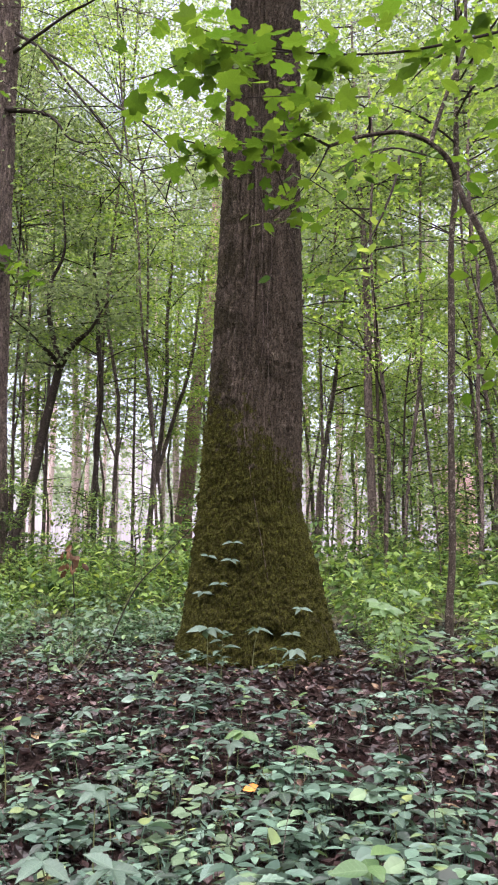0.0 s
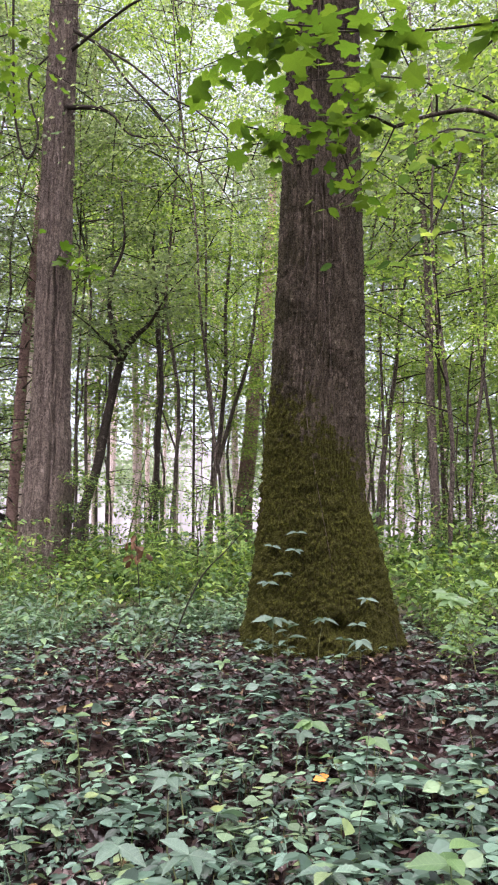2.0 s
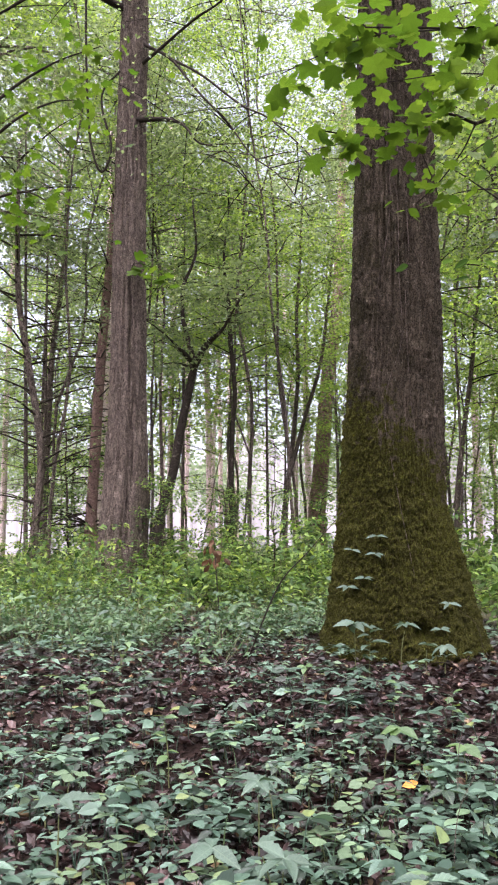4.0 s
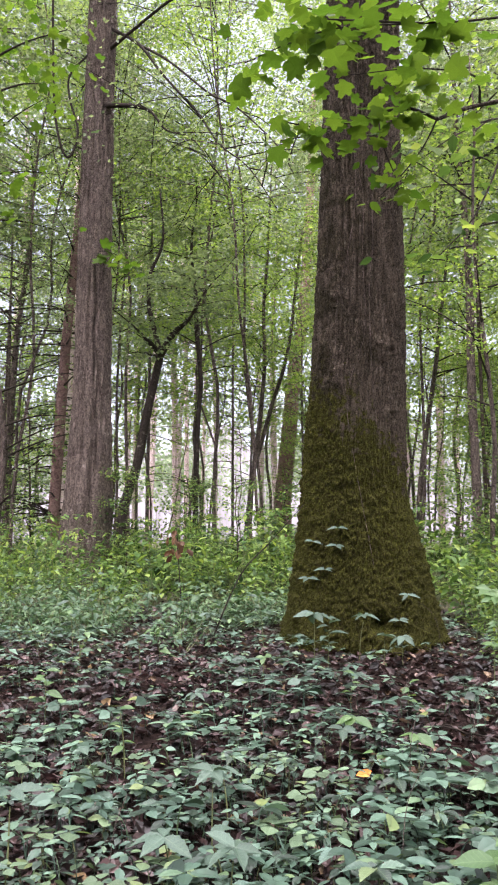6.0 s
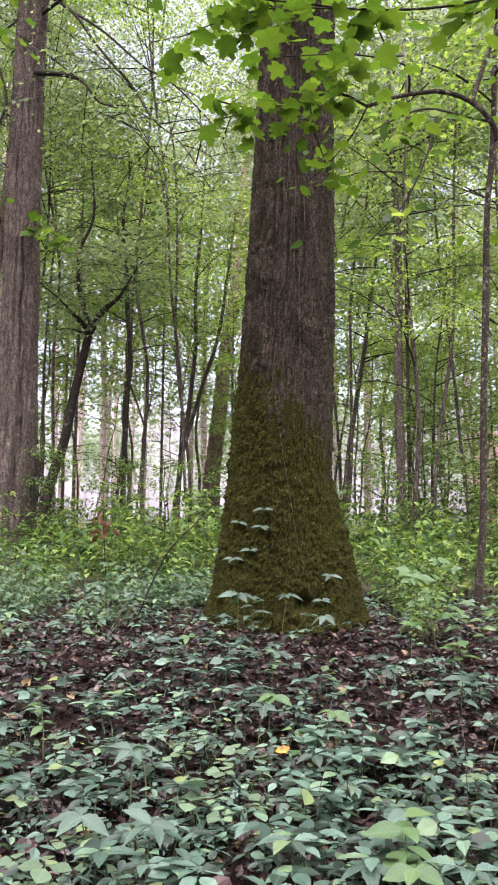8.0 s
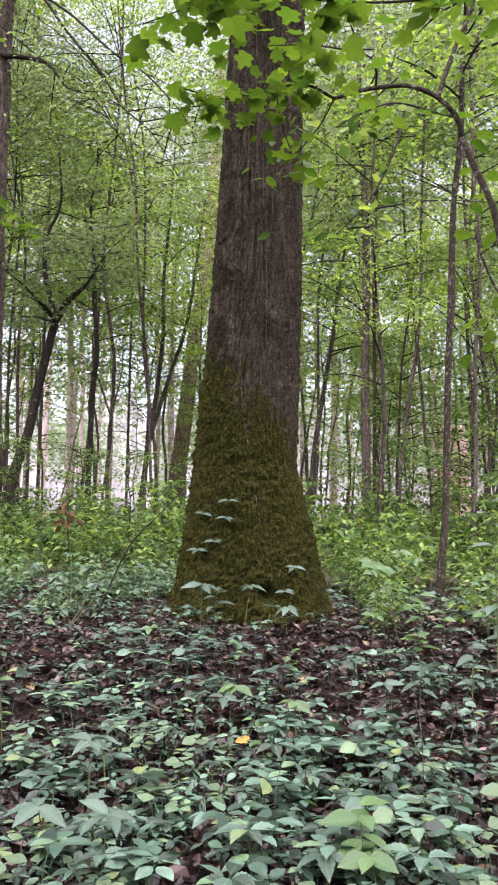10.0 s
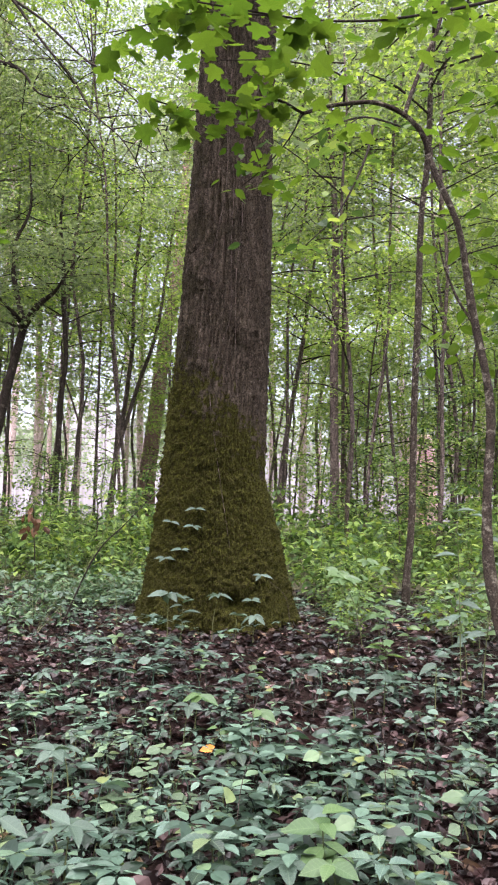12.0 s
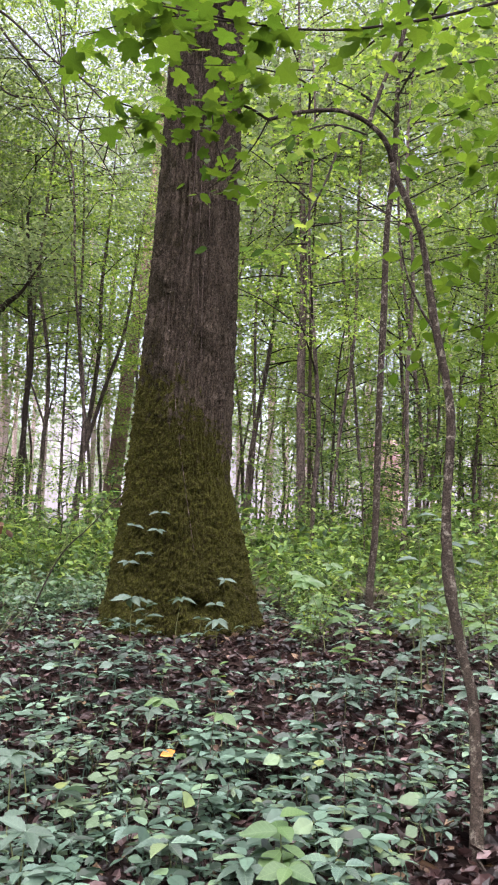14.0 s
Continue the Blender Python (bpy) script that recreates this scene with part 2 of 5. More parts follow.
def bark_material(name, dark, light, lichen, across=26.0, along=3.0, depth=0.012, flecks=0.62, patch_scale=5.0, furrow=0.05):
    """Interlaced upright ridges, short cross cracks, fine grain and pale lichen flecks."""
    m, nt, bs, out = shader(name)
    geo = nt.nodes.new("ShaderNodeNewGeometry")
    sway = node(nt, "ShaderNodeTexNoise", Scale=6.0, Detail=2.0)
    nt.links.new(geo.outputs["Position"], sway.inputs["Vector"])
    bend = nt.nodes.new("ShaderNodeVectorMath")
    bend.operation = "MULTIPLY_ADD"
    nt.links.new(sway.outputs["Color"], bend.inputs[0])
    bend.inputs[1].default_value = (0.06, 0.06, 0.02)
    nt.links.new(geo.outputs["Position"], bend.inputs[2])

    def grain(fx, fz, detail, rough):
        mp = nt.nodes.new("ShaderNodeMapping")
        mp.inputs["Scale"].default_value = (fx, fx, fz)
        nt.links.new(bend.outputs[0], mp.inputs["Vector"])
        nd = node(nt, "ShaderNodeTexNoise", Scale=1.0, Detail=detail, Roughness=rough)
        nt.links.new(mp.outputs[0], nd.inputs["Vector"])
        return nd.outputs["Fac"]

    def ridge(value, width):
        low = nt.nodes.new("ShaderNodeMapRange")
        low.inputs["From Min"].default_value, low.inputs["From Max"].default_value = 0.0, width
        nt.links.new(math_node(nt, "ABSOLUTE", math_node(nt, "SUBTRACT", value, 0.5)), low.inputs["Value"])
        return low.outputs[0]

    fine = grain(across * 1.5, along * 7.0, 5.0, 0.7)
    wide = ridge(grain(across * 0.42, along, 4.0, 0.65), furrow)
    cross = ridge(grain(across * 0.4, along * 7.0, 3.0, 0.6), furrow * 0.7)
    tone = grain(across * 0.12, along * 0.3, 3.0, 0.6)
    cols = ramp(nt, [(0.33, dark), (0.5, tuple(0.45 * p + 0.55 * q for p, q in zip(dark, light))), (0.68, light)])
    nt.links.new(math_node(nt, "ADD", math_node(nt, "MULTIPLY", fine, 0.7), math_node(nt, "MULTIPLY", tone, 0.3)), cols.inputs[0])
    patch = node(nt, "ShaderNodeTexNoise", Scale=patch_scale, Detail=8.0, Roughness=0.75)
    nt.links.new(geo.outputs["Position"], patch.inputs["Vector"])
    fl = ramp(nt, [(flecks, (0, 0, 0)), (flecks + 0.08, (1, 1, 1))])
    nt.links.new(patch.outputs["Fac"], fl.inputs[0])
    mix = nt.nodes.new("ShaderNodeMixRGB")
    nt.links.new(math_node(nt, "MULTIPLY", fl.outputs[0], 0.6), mix.inputs[0])
    nt.links.new(cols.outputs[0], mix.inputs[1])
    mix.inputs[2].default_value = (*lichen, 1)
    # Furrows and cracks are also darkened in colour, as painted groove shade.
    split = math_node(nt, "ADD", math_node(nt, "MULTIPLY", wide, 0.48), math_node(nt, "ADD", math_node(nt, "MULTIPLY", cross, 0.38), 0.18))
    groove_shade = nt.nodes.new("ShaderNodeMixRGB")
    groove_shade.blend_type = "MULTIPLY"
    groove_shade.inputs[0].default_value = 1.0
    nt.links.new(mix.outputs[0], groove_shade.inputs[1])
    nt.links.new(split, groove_shade.inputs[2])
    mix = groove_shade
    nt.links.new(mix.outputs[0], bs.inputs["Base Color"])
    bs.inputs["Roughness"].default_value = 0.9
    bs.inputs["Specular IOR Level"].default_value = 0.06
    bump = node(nt, "ShaderNodeBump", Strength=0.9, Distance=depth)
    nt.links.new(math_node(nt, "ADD", math_node(nt, "MULTIPLY", fine, 0.6), math_node(nt, "MULTIPLY", split, 0.7)), bump.inputs["Height"])
    nt.links.new(bump.outputs[0], bs.inputs["Normal"])
    return m, nt, bs, mix, geo


BARK_POPLAR, pnt, pbs, pmix, pgeo = bark_material("furrowed bark with moss", (0.006, 0.0045, 0.003), (0.112, 0.089, 0.067), (0.22, 0.19, 0.155), 68, 10.0, 0.036, 0.57, 26.0, 0.085)
# moss grows up from the foot, higher on one flank, with a ragged upper edge
_sep = pnt.nodes.new("ShaderNodeSeparateXYZ")
pnt.links.new(pgeo.outputs["Position"], _sep.inputs[0])
_rag = node(pnt, "ShaderNodeTexNoise", Scale=4.0, Detail=8.0, Roughness=0.75)
pnt.links.new(pgeo.outputs["Position"], _rag.inputs["Vector"])
_edge = math_node(pnt, "ADD", _sep.outputs["Z"], math_node(pnt, "MULTIPLY", _sep.outputs["X"], 0.85))
_edge = math_node(pnt, "ADD", _edge, math_node(pnt, "MULTIPLY", math_node(pnt, "SUBTRACT", _rag.outputs["Fac"], 0.5), 1.5))
_mask = pnt.nodes.new("ShaderNodeMapRange")
_mask.inputs["From Min"].default_value, _mask.inputs["From Max"].default_value = 2.75, 1.6
pnt.links.new(_edge, _mask.inputs["Value"])
_fuzz = node(pnt, "ShaderNodeTexNoise", Scale=46.0, Detail=6.0, Roughness=0.8)
pnt.links.new(pgeo.outputs["Position"], _fuzz.inputs["Vector"])
_mcol = ramp(pnt, [(0.38, (0.006, 0.005, 0.002)), (0.45, (0.016, 0.012, 0.004)), (0.54, (0.022, 0.022, 0.005)), (0.70, (0.092, 0.097, 0.016))])
pnt.links.new(_fuzz.outputs["Fac"], _mcol.inputs[0])
_thin = node(pnt, "ShaderNodeTexNoise", Scale=15.0, Detail=8.0, Roughness=0.72)
pnt.links.new(pgeo.outputs["Position"], _thin.inputs["Vector"])
_cover = ramp(pnt, [(0.42, (0, 0, 0)), (0.54, (1, 1, 1))])
pnt.links.new(math_node(pnt, "ADD", _mask.outputs[0], math_node(pnt, "MULTIPLY", math_node(pnt, "SUBTRACT", _thin.outputs["Fac"], 0.5), 2.2)), _cover.inputs[0])
_mm = pnt.nodes.new("ShaderNodeMixRGB")
pnt.links.new(_cover.outputs[0], _mm.inputs[0])
# Dark algae film; it also paints the shade on the trunk's left side.
_film_shade = node(pnt, "ShaderNodeTexNoise", Scale=3.2, Detail=7.0, Roughness=0.7)
pnt.links.new(pgeo.outputs["Position"], _film_shade.inputs["Vector"])
_stain_and_shade = ramp(pnt, [(0.50, (0, 0, 0)), (0.62, (1, 1, 1))])
pnt.links.new(math_node(pnt, "SUBTRACT", _film_shade.outputs["Fac"], math_node(pnt, "MULTIPLY", _sep.outputs["X"], 0.28)), _stain_and_shade.inputs[0])
_algae_and_shade = pnt.nodes.new("ShaderNodeMixRGB")
_algae_and_shade.blend_type = "MULTIPLY"
pnt.links.new(math_node(pnt, "MULTIPLY", _stain_and_shade.outputs[0], 0.8), _algae_and_shade.inputs[0])
pnt.links.new(pmix.outputs[0], _algae_and_shade.inputs[1])
_algae_and_shade.inputs[2].default_value = (0.36, 0.38, 0.26, 1)
pnt.links.new(_algae_and_shade.outputs[0], _mm.inputs[1])
pnt.links.new(_mcol.outputs[0], _mm.inputs[2])
pnt.links.new(_mm.outputs[0], pbs.inputs["Base Color"])
pnt.links.new(math_node(pnt, "MULTIPLY", _cover.outputs[0], 0.10), pbs.inputs["Sheen Weight"])
pbs.inputs["Sheen Roughness"].default_value = 0.4
pbs.inputs["Sheen Tint"].default_value = (0.44, 0.48, 0.08, 1)

BARK_GREY = bark_material("grey-brown ridged bark", (0.030, 0.023, 0.020), (0.178, 0.142, 0.124), (0.27, 0.235, 0.21), 40, 4.2, 0.03, 0.58, 11.0, 0.085)[0]
BARK_DARK = bark_material("dark smooth bark", (0.020, 0.015, 0.012), (0.085, 0.066, 0.054), (0.24, 0.22, 0.19), 60, 14, 0.006, 0.60, 8.0, 0.02)[0]
BARK_BEECH = bark_material("brown bark with pale lichen spots", (0.014, 0.011, 0.009), (0.064, 0.051, 0.040), (0.24, 0.22, 0.18), 90, 34, 0.008, 0.535, 26.0, 0.045)[0]
BARK_BLACK = bark_material("dark mottled bark with grey lichen", (0.009, 0.007, 0.006), (0.050, 0.040, 0.034), (0.17, 0.155, 0.13), 50, 12, 0.01, 0.57, 9.0, 0.04)[0]
BARK_RED = bark_material("reddish plated pine bark", (0.07, 0.042, 0.037), (0.20, 0.132, 0.118), (0.26, 0.19, 0.175), 16, 4, 0.02, 0.62, 5.0, 0.04)[0]
# Bark of far trunks, its albedo raised to stand in for haze.
BARK_PINE = bark_material("far pine bark with haze in its colour", (0.22, 0.165, 0.15), (0.50, 0.41, 0.40), (0.6, 0.54, 0.52), 18, 2.5, 0.02, 0.66, 5.0, 0.02)[0]
TWIG = bark_material("dark twig bark", (0.009, 0.007, 0.006), (0.034, 0.028, 0.023), (0.08, 0.074, 0.062), 90, 40, 0.002, 0.68, 8.0, 0.02)[0]

GREEN_CANOPY = leaf_material("canopy leaf", [(0.0, (0.042, 0.084, 0.021)), (0.5, (0.094, 0.158, 0.036)), (1.0, (0.164, 0.236, 0.050))], (1.85, 1.75, 1.1), 0.53, 0.5, 0.25)
# Greyer copy of the canopy leaf: shade and haze sit in its colour.
GREEN_DULL = leaf_material("dull canopy leaf, shade in its colour", [(0.0, (0.044, 0.068, 0.034)), (0.5, (0.086, 0.124, 0.062)), (1.0, (0.14, 0.182, 0.092))], (1.7, 1.62, 1.2), 0.52, 0.5, 0.3)
GREEN_SHRUB = leaf_material("shrub leaf", [(0.0, (0.010, 0.026, 0.009)), (0.45, (0.050, 0.100, 0.027)), (0.82, (0.112, 0.182, 0.046)), (1.0, (0.185, 0.25, 0.066))], (1.9, 1.8, 1.0), 0.36, 0.5, 0.2)
# Distance haze is put into this leaf colour: paler and greyer.
GREEN_FAR_HAZE = leaf_material("far foliage with painted haze", [(0.0, (0.085, 0.125, 0.07)), (0.6, (0.122, 0.165, 0.098)), (1.0, (0.165, 0.205, 0.138))], (1.6, 1.5, 1.4), 0.45, 0.8, 0.1)
GREEN_HERB = leaf_material("woodland herb leaf", [(0.0, (0.009, 0.017, 0.011)), (0.3, (0.022, 0.044, 0.031)), (0.65, (0.052, 0.094, 0.070)), (0.85, (0.080, 0.136, 0.104)), (0.98, (0.080, 0.130, 0.065)), (1.0, (0.11, 0.135, 0.045))], (1.5, 1.6, 0.9), 0.15, 0.42, 0.32, patches=0.6)
GREEN_LEAFLET = leaf_material("woodland herb leaflet", [(0.0, (0.010, 0.020, 0.014)), (0.4, (0.032, 0.059, 0.045)), (0.8, (0.068, 0.118, 0.098)), (0.975, (0.088, 0.140, 0.096)), (1.0, (0.10, 0.13, 0.048))], (1.5, 1.6, 0.9), 0.15, 0.42, 0.3, 0.4, 0.5, 0.5)
GREEN_ROUND = leaf_material("small round herb leaf", [(0.0, (0.050, 0.080, 0.046)), (0.7, (0.085, 0.135, 0.080)), (1.0, (0.115, 0.15, 0.062))], (1.5, 1.6, 0.9), 0.2, 0.5, 0.25, 0.4, veins=0.4)
GREEN_BROAD = leaf_material("broad dull herb leaf", [(0.0, (0.030, 0.052, 0.038)), (1.0, (0.062, 0.100, 0.078))], (1.5, 1.6, 0.9), 0.18, 0.5, 0.25, 0.5, veins=0.22)
GREEN_CLUMP = leaf_material("mid-green herb leaf", [(0.0, (0.02, 0.046, 0.024)), (0.6, (0.045, 0.09, 0.045)), (1.0, (0.09, 0.15, 0.065))], (1.6, 1.6, 1.0), 0.25, 0.45, 0.3, 0.4)
GREEN_SEEDLING = leaf_material("bright seedling leaf", [(0.0, (0.045, 0.095, 0.036)), (1.0, (0.078, 0.14, 0.052))], (1.7, 1.6, 0.7), 0.35, 0.45, 0.4, veins=0.25)
GREEN_MAPLE = leaf_material("backlit lobed leaf", [(0.0, (0.032, 0.072, 0.011)), (1.0, (0.068, 0.118, 0.018))], (1.5, 1.45, 0.7), 0.5, 0.6, 0.15)
MOSS = leaf_material("moss tuft", [(0.0, (0.009, 0.008, 0.002)), (0.35, (0.022, 0.017, 0.006)), (0.6, (0.027, 0.027, 0.006)), (1.0, (0.102, 0.104, 0.016))], (2.0, 2.0, 0.7), 0.42, 0.95, 0.0)
LITTER = leaf_material("dead leaf", [(0.0, (0.002, 0.0013, 0.0012)), (0.45, (0.010, 0.0055, 0.0052)), (0.8, (0.044, 0.023, 0.0225)), (0.95, (0.115, 0.078, 0.078)), (1.0, (0.18, 0.12, 0.06))], (1.1, 0.9, 0.7), 0.1, 0.38, 0.3, 0.5)
DEAD_RED = leaf_material("withered red-brown leaf", [(0.0, (0.05, 0.027, 0.016)), (1.0, (0.13, 0.072, 0.040))], (1.2, 0.8, 0.6), 0.25, 0.7, 0.2)
ORANGE_LEAF = leaf_material("fallen orange leaf", [(0.0, (0.5, 0.2, 0.04)), (1.0, (0.5, 0.2, 0.04))], (1.2, 0.8, 0.6), 0.2, 0.6, 0.3)
STEM = leaf_material("green plant stem", [(0.0, (0.06, 0.075, 0.03)), (1.0, (0.10, 0.11, 0.045))], (1, 1, 1), 0.05, 0.6, 0.3)

GROUND, gnt, gbs, gout = shader("forest soil and leaf mould")
_g = gnt.nodes.new("ShaderNodeNewGeometry")
_n1 = node(gnt, "ShaderNodeTexNoise", Scale=22.0, Detail=9.0, Roughness=0.75)
_n2 = node(gnt, "ShaderNodeTexNoise", Scale=0.35, Detail=4.0)
gnt.links.new(_g.outputs["Position"], _n1.inputs["Vector"])
gnt.links.new(_g.outputs["Position"], _n2.inputs["Vector"])
_r1 = ramp(gnt, [(0.35, (0.006, 0.004, 0.0035)), (0.55, (0.022, 0.014, 0.012)), (0.75, (0.055, 0.037, 0.031))])
gnt.links.new(_n1.outputs["Fac"], _r1.inputs[0])
_r2 = ramp(gnt, [(0.35, (0.045, 0.052, 0.026)), (0.65, (0.12, 0.115, 0.075))])
gnt.links.new(_n1.outputs["Fac"], _r2.inputs[0])
_s = gnt.nodes.new("ShaderNodeSeparateXYZ")
gnt.links.new(_g.outputs["Position"], _s.inputs[0])
_far = gnt.nodes.new("ShaderNodeMapRange")
_far.inputs["From Min"].default_value, _far.inputs["From Max"].default_value = 9.0, 14.0
gnt.links.new(math_node(gnt, "ADD", _s.outputs["Y"], math_node(gnt, "MULTIPLY", _n2.outputs["Fac"], 4.0)), _far.inputs["Value"])
_m = gnt.nodes.new("ShaderNodeMixRGB")
gnt.links.new(_far.outputs[0], _m.inputs[0])
gnt.links.new(_r1.outputs[0], _m.inputs[1])
gnt.links.new(_r2.outputs[0], _m.inputs[2])
gnt.links.new(_m.outputs[0], gbs.inputs["Base Color"])
gbs.inputs["Roughness"].default_value = 0.95
gbs.inputs["Specular IOR Level"].default_value = 0.05
_b = node(gnt, "ShaderNodeBump", Strength=1.0, Distance=0.03)
gnt.links.new(_n1.outputs["Fac"], _b.inputs["Height"])
gnt.links.new(_b.outputs[0], gbs.inputs["Normal"])


# ---- ground ----
def ground_z(x, y):
    x, y = np.asarray(x, float), np.asarray(y, float)
    s = np.clip((y - 2.8) / 3.6, 0, 1)
    rise = 0.24 * s * s * (3 - 2 * s)
    far = 0.4 * np.clip((y - 8) / 14, 0, 1)
    r = np.hypot(x - 0.06, y - 7.0)
    mound = 0.05 * np.exp(-((r - 0.5) / 0.9) ** 2)
    bumps = 0.03 * np.sin(2.1 * x + 0.7 * y) * np.sin(1.3 * y - 0.9 * x + 1) + 0.015 * np.sin(5.3 * x + 2) * np.sin(4.7 * y)
    return rise + far + mound + bumps * np.exp(-(np.hypot(x, y) / 60) ** 2)


gx = np.sinh(np.linspace(-6.2, 6.2, 210)) * 2.6
gy = 5 + np.sinh(np.linspace(-6.2, 6.2, 210)) * 2.6
X, Y = np.meshgrid(gx, gy)
gv = np.stack([X.ravel(), Y.ravel(), ground_z(X, Y).ravel()], 1)
_i, _j = np.meshgrid(np.arange(209), np.arange(209), indexing="ij")
_p = (_i * 210 + _j).ravel()
gf = np.concatenate([np.stack([_p, _p + 1, _p + 211], 1), np.stack([_p, _p + 211, _p + 210], 1)])
tagged(part("ground", (gv, gf), GROUND, smooth=True), "dark forest soil with leaf mould, rising gently", "ground", kind="structure")


# ---- the great mossy tree ----
TRUNK_Z = [0.0, 0.30, 0.49, 0.75, 1.07, 1.55, 2.05, 2.56, 3.61, 4.70, 5.84, 6.43, 10.0, 16.0]
TRUNK_W = [1.56, 1.36, 1.24, 1.15, 1.029, 0.85, 0.815, 0.774, 0.714, 0.656, 0.614, 0.6, 0.5, 0.32]
TRUNK_X = [0.05, 0.05, 0.049, 0.042, 0.036, 0.003, 0.025, 0.051, 0.09, 0.11, 0.145, 0.16, 0.24, 0.29]
TREE_Y = 7.0


KNOTS = [(-0.18, 3.16, 0.05), (0.29, 2.74, 0.06), (0.11, 2.78, 0.035), (0.37, 3.16, 0.05), (0.25, 3.30, 0.035), (-0.22, 2.45, 0.035), (0.02, 3.62, 0.03), (-0.3, 3.5, 0.05), (0.3, 2.2, 0.04)]


def great_surface(theta, z):
    """Place on the bark at an angle (0 points along +x) and a height."""
    r = np.interp(z, TRUNK_Z, TRUNK_W) / 2
    flare = max(0.0, 1.3 - z) / 1.3
    r *= 1 + 0.085 * flare * math.sin(5 * theta + 0.6) + 0.035 * flare * math.sin(9 * theta + 2) + 0.02 * math.sin(3 * theta + 0.35 * z)
    c, s = math.cos(theta), math.sin(theta)
    p, q = c * 0.42, s * 0.42
    wob = 0.05 * noise.noise((p * 3, q * 3, z * 1.5))
    ridge = 1 - 2 * abs(noise.noise((p * 30 + wob * 20, q * 30, z * 1.7)))
    fine = 1 - 2 * abs(noise.noise((p * 66, q * 66 + 3, z * 3.6)))
    plate = noise.noise((p * 26, q * 26, z * 22 + 4))
    mossy = min(1.0, max(0.0, (2.25 - z - 0.7 * c) / 0.5))
    bark = 0.020 * ridge + 0.018 * fine + 0.012 * plate
    puff = 0.040 * abs(noise.noise((p * 14, q * 14, z * 7))) + 0.040 * abs(noise.noise((p * 34 + 9, q * 34, z * 17))) + 0.034 * abs(noise.noise((p * 70, q * 70 + 7, z * 36)))
    r += bark * (1 - 0.65 * mossy) + mossy * (puff - 0.012)
    for kx, kz, size in KNOTS:
        if s < 0 and abs(z - kz) < 4 * size:
            d = ((r * c - kx) / size) ** 2 + ((z - kz) / (0.7 * size)) ** 2
            r += (0.028 * math.exp(-d * 0.35) - 0.06 * math.exp(-d * 2.5)) * (0.6 + noise.noise((theta * 9, z * 30, 1)))
    if s < 0 and z < 0.8:
        r -= 0.16 * math.exp(-((r * c - 0.155) / 0.07) ** 2 - ((z - 0.5) / 0.06) ** 2)
    for at, low, high in ((-1.83, 2.0, 6.9), (-1.68, 2.6, 5.2), (-1.2, 3.0, 4.6)):
        if low < z < high:
            off = theta - 2 * math.pi - at - 0.12 * noise.noise((z * 1.1, at * 7, 2))
            r -= 0.022 * math.exp(-(off / 0.028) ** 2) * min(1, (z - low) * 3, (high - z) * 3) * (0.6 + 1.2 * abs(noise.noise((z * 5, at, 4))))
    for ring, size in ((3.52, 0.02), (3.18, 0.014), (2.98, 0.012), (4.2, 0.014)):
        r -= size * math.exp(-((z - ring - 0.03 * math.sin(3 * theta)) / 0.018) ** 2) * max(0.0, noise.noise((p * 4, q * 4, ring * 5)) + 0.35)
    return np.interp(z, TRUNK_Z, TRUNK_X) + r * c, TREE_Y + r * s, z


tree = thing("tree", "massive straight tree with furrowed brown bark, foot cloaked in green moss", "tree", (0, 0, 0))
zs = np.concatenate([np.linspace(0.05, 2.8, 270), np.linspace(2.81, 6.9, 240), np.linspace(7.0, 16, 40)])
NT = 330
th = np.linspace(0, 2 * np.pi, NT, endpoint=False)
th = th - 0.6 * np.sin(th - 1.5 * np.pi)
gv = np.array([great_surface(a, z) for z in zs for a in th])
_i, _j = np.meshgrid(np.arange(len(zs) - 1), np.arange(NT), indexing="ij")
_p, _q = (_i * NT + _j).ravel(), (_i * NT + (_j + 1) % NT).ravel()
gf = np.concatenate([np.stack([_p, _q, _q + NT], 1), np.stack([_p, _q + NT, _p + NT], 1)])
great_trunk = part("trunk", (gv, gf), BARK_POPLAR, tree, smooth=True)

rng = np.random.default_rng(11)
base, out_way = [], []
while len(base) < 44000:
    a, z = rng.uniform(0, 2 * np.pi), rng.uniform(0.2, 2.7)
    if z > 2.0 - 0.44 * math.cos(a) + 0.5 * noise.noise((math.cos(a) * 2, math.sin(a) * 2, z * 2.5)) - 0.5 * rng.uniform() ** 2:
        continue
    base.append(great_surface(a, z))
    out_way.append((math.cos(a), math.sin(a), 0.15))
base, out_way = np.array(base), np.array(out_way)
axis = out_way + rng.normal(0, 0.5, base.shape) - (0, 0, 0.2)
base = base - out_way * 0.004
size = rng.uniform(0.003, 0.009, len(base))
tagged(part("moss", leaves(RHOMB, base, axis, out_way + rng.normal(0, 0.6, base.shape), size, size * 0.6), MOSS, great_trunk, "shaggy olive-green moss"), kind="stuff")
limbs = []
rng = np.random.default_rng(5)
for k in range(22):
    a, z = k * 2.4, 13.0 + 0.14 * k
    p0 = np.array((0.25, TREE_Y, z))
    w = np.array((math.cos(a), math.sin(a), 0.35))
    pts = [p0, p0 + w * 1.6, p0 + w * 3.3 + (0, 0, 0.2)]
    limbs += [pts[1], pts[2], p0 + w * 2.5, p0 + w * 2.9 + (0.8 * w[1], -0.8 * w[0], 0.2)]
    part("limb", tube(pts, [0.09, 0.06, 0.02], 6), BARK_DARK, tree)
part("crown", spray(rng, RHOMB, limbs, 1.2, 0.3, 14, 0.165), GREEN_CANOPY, tree)


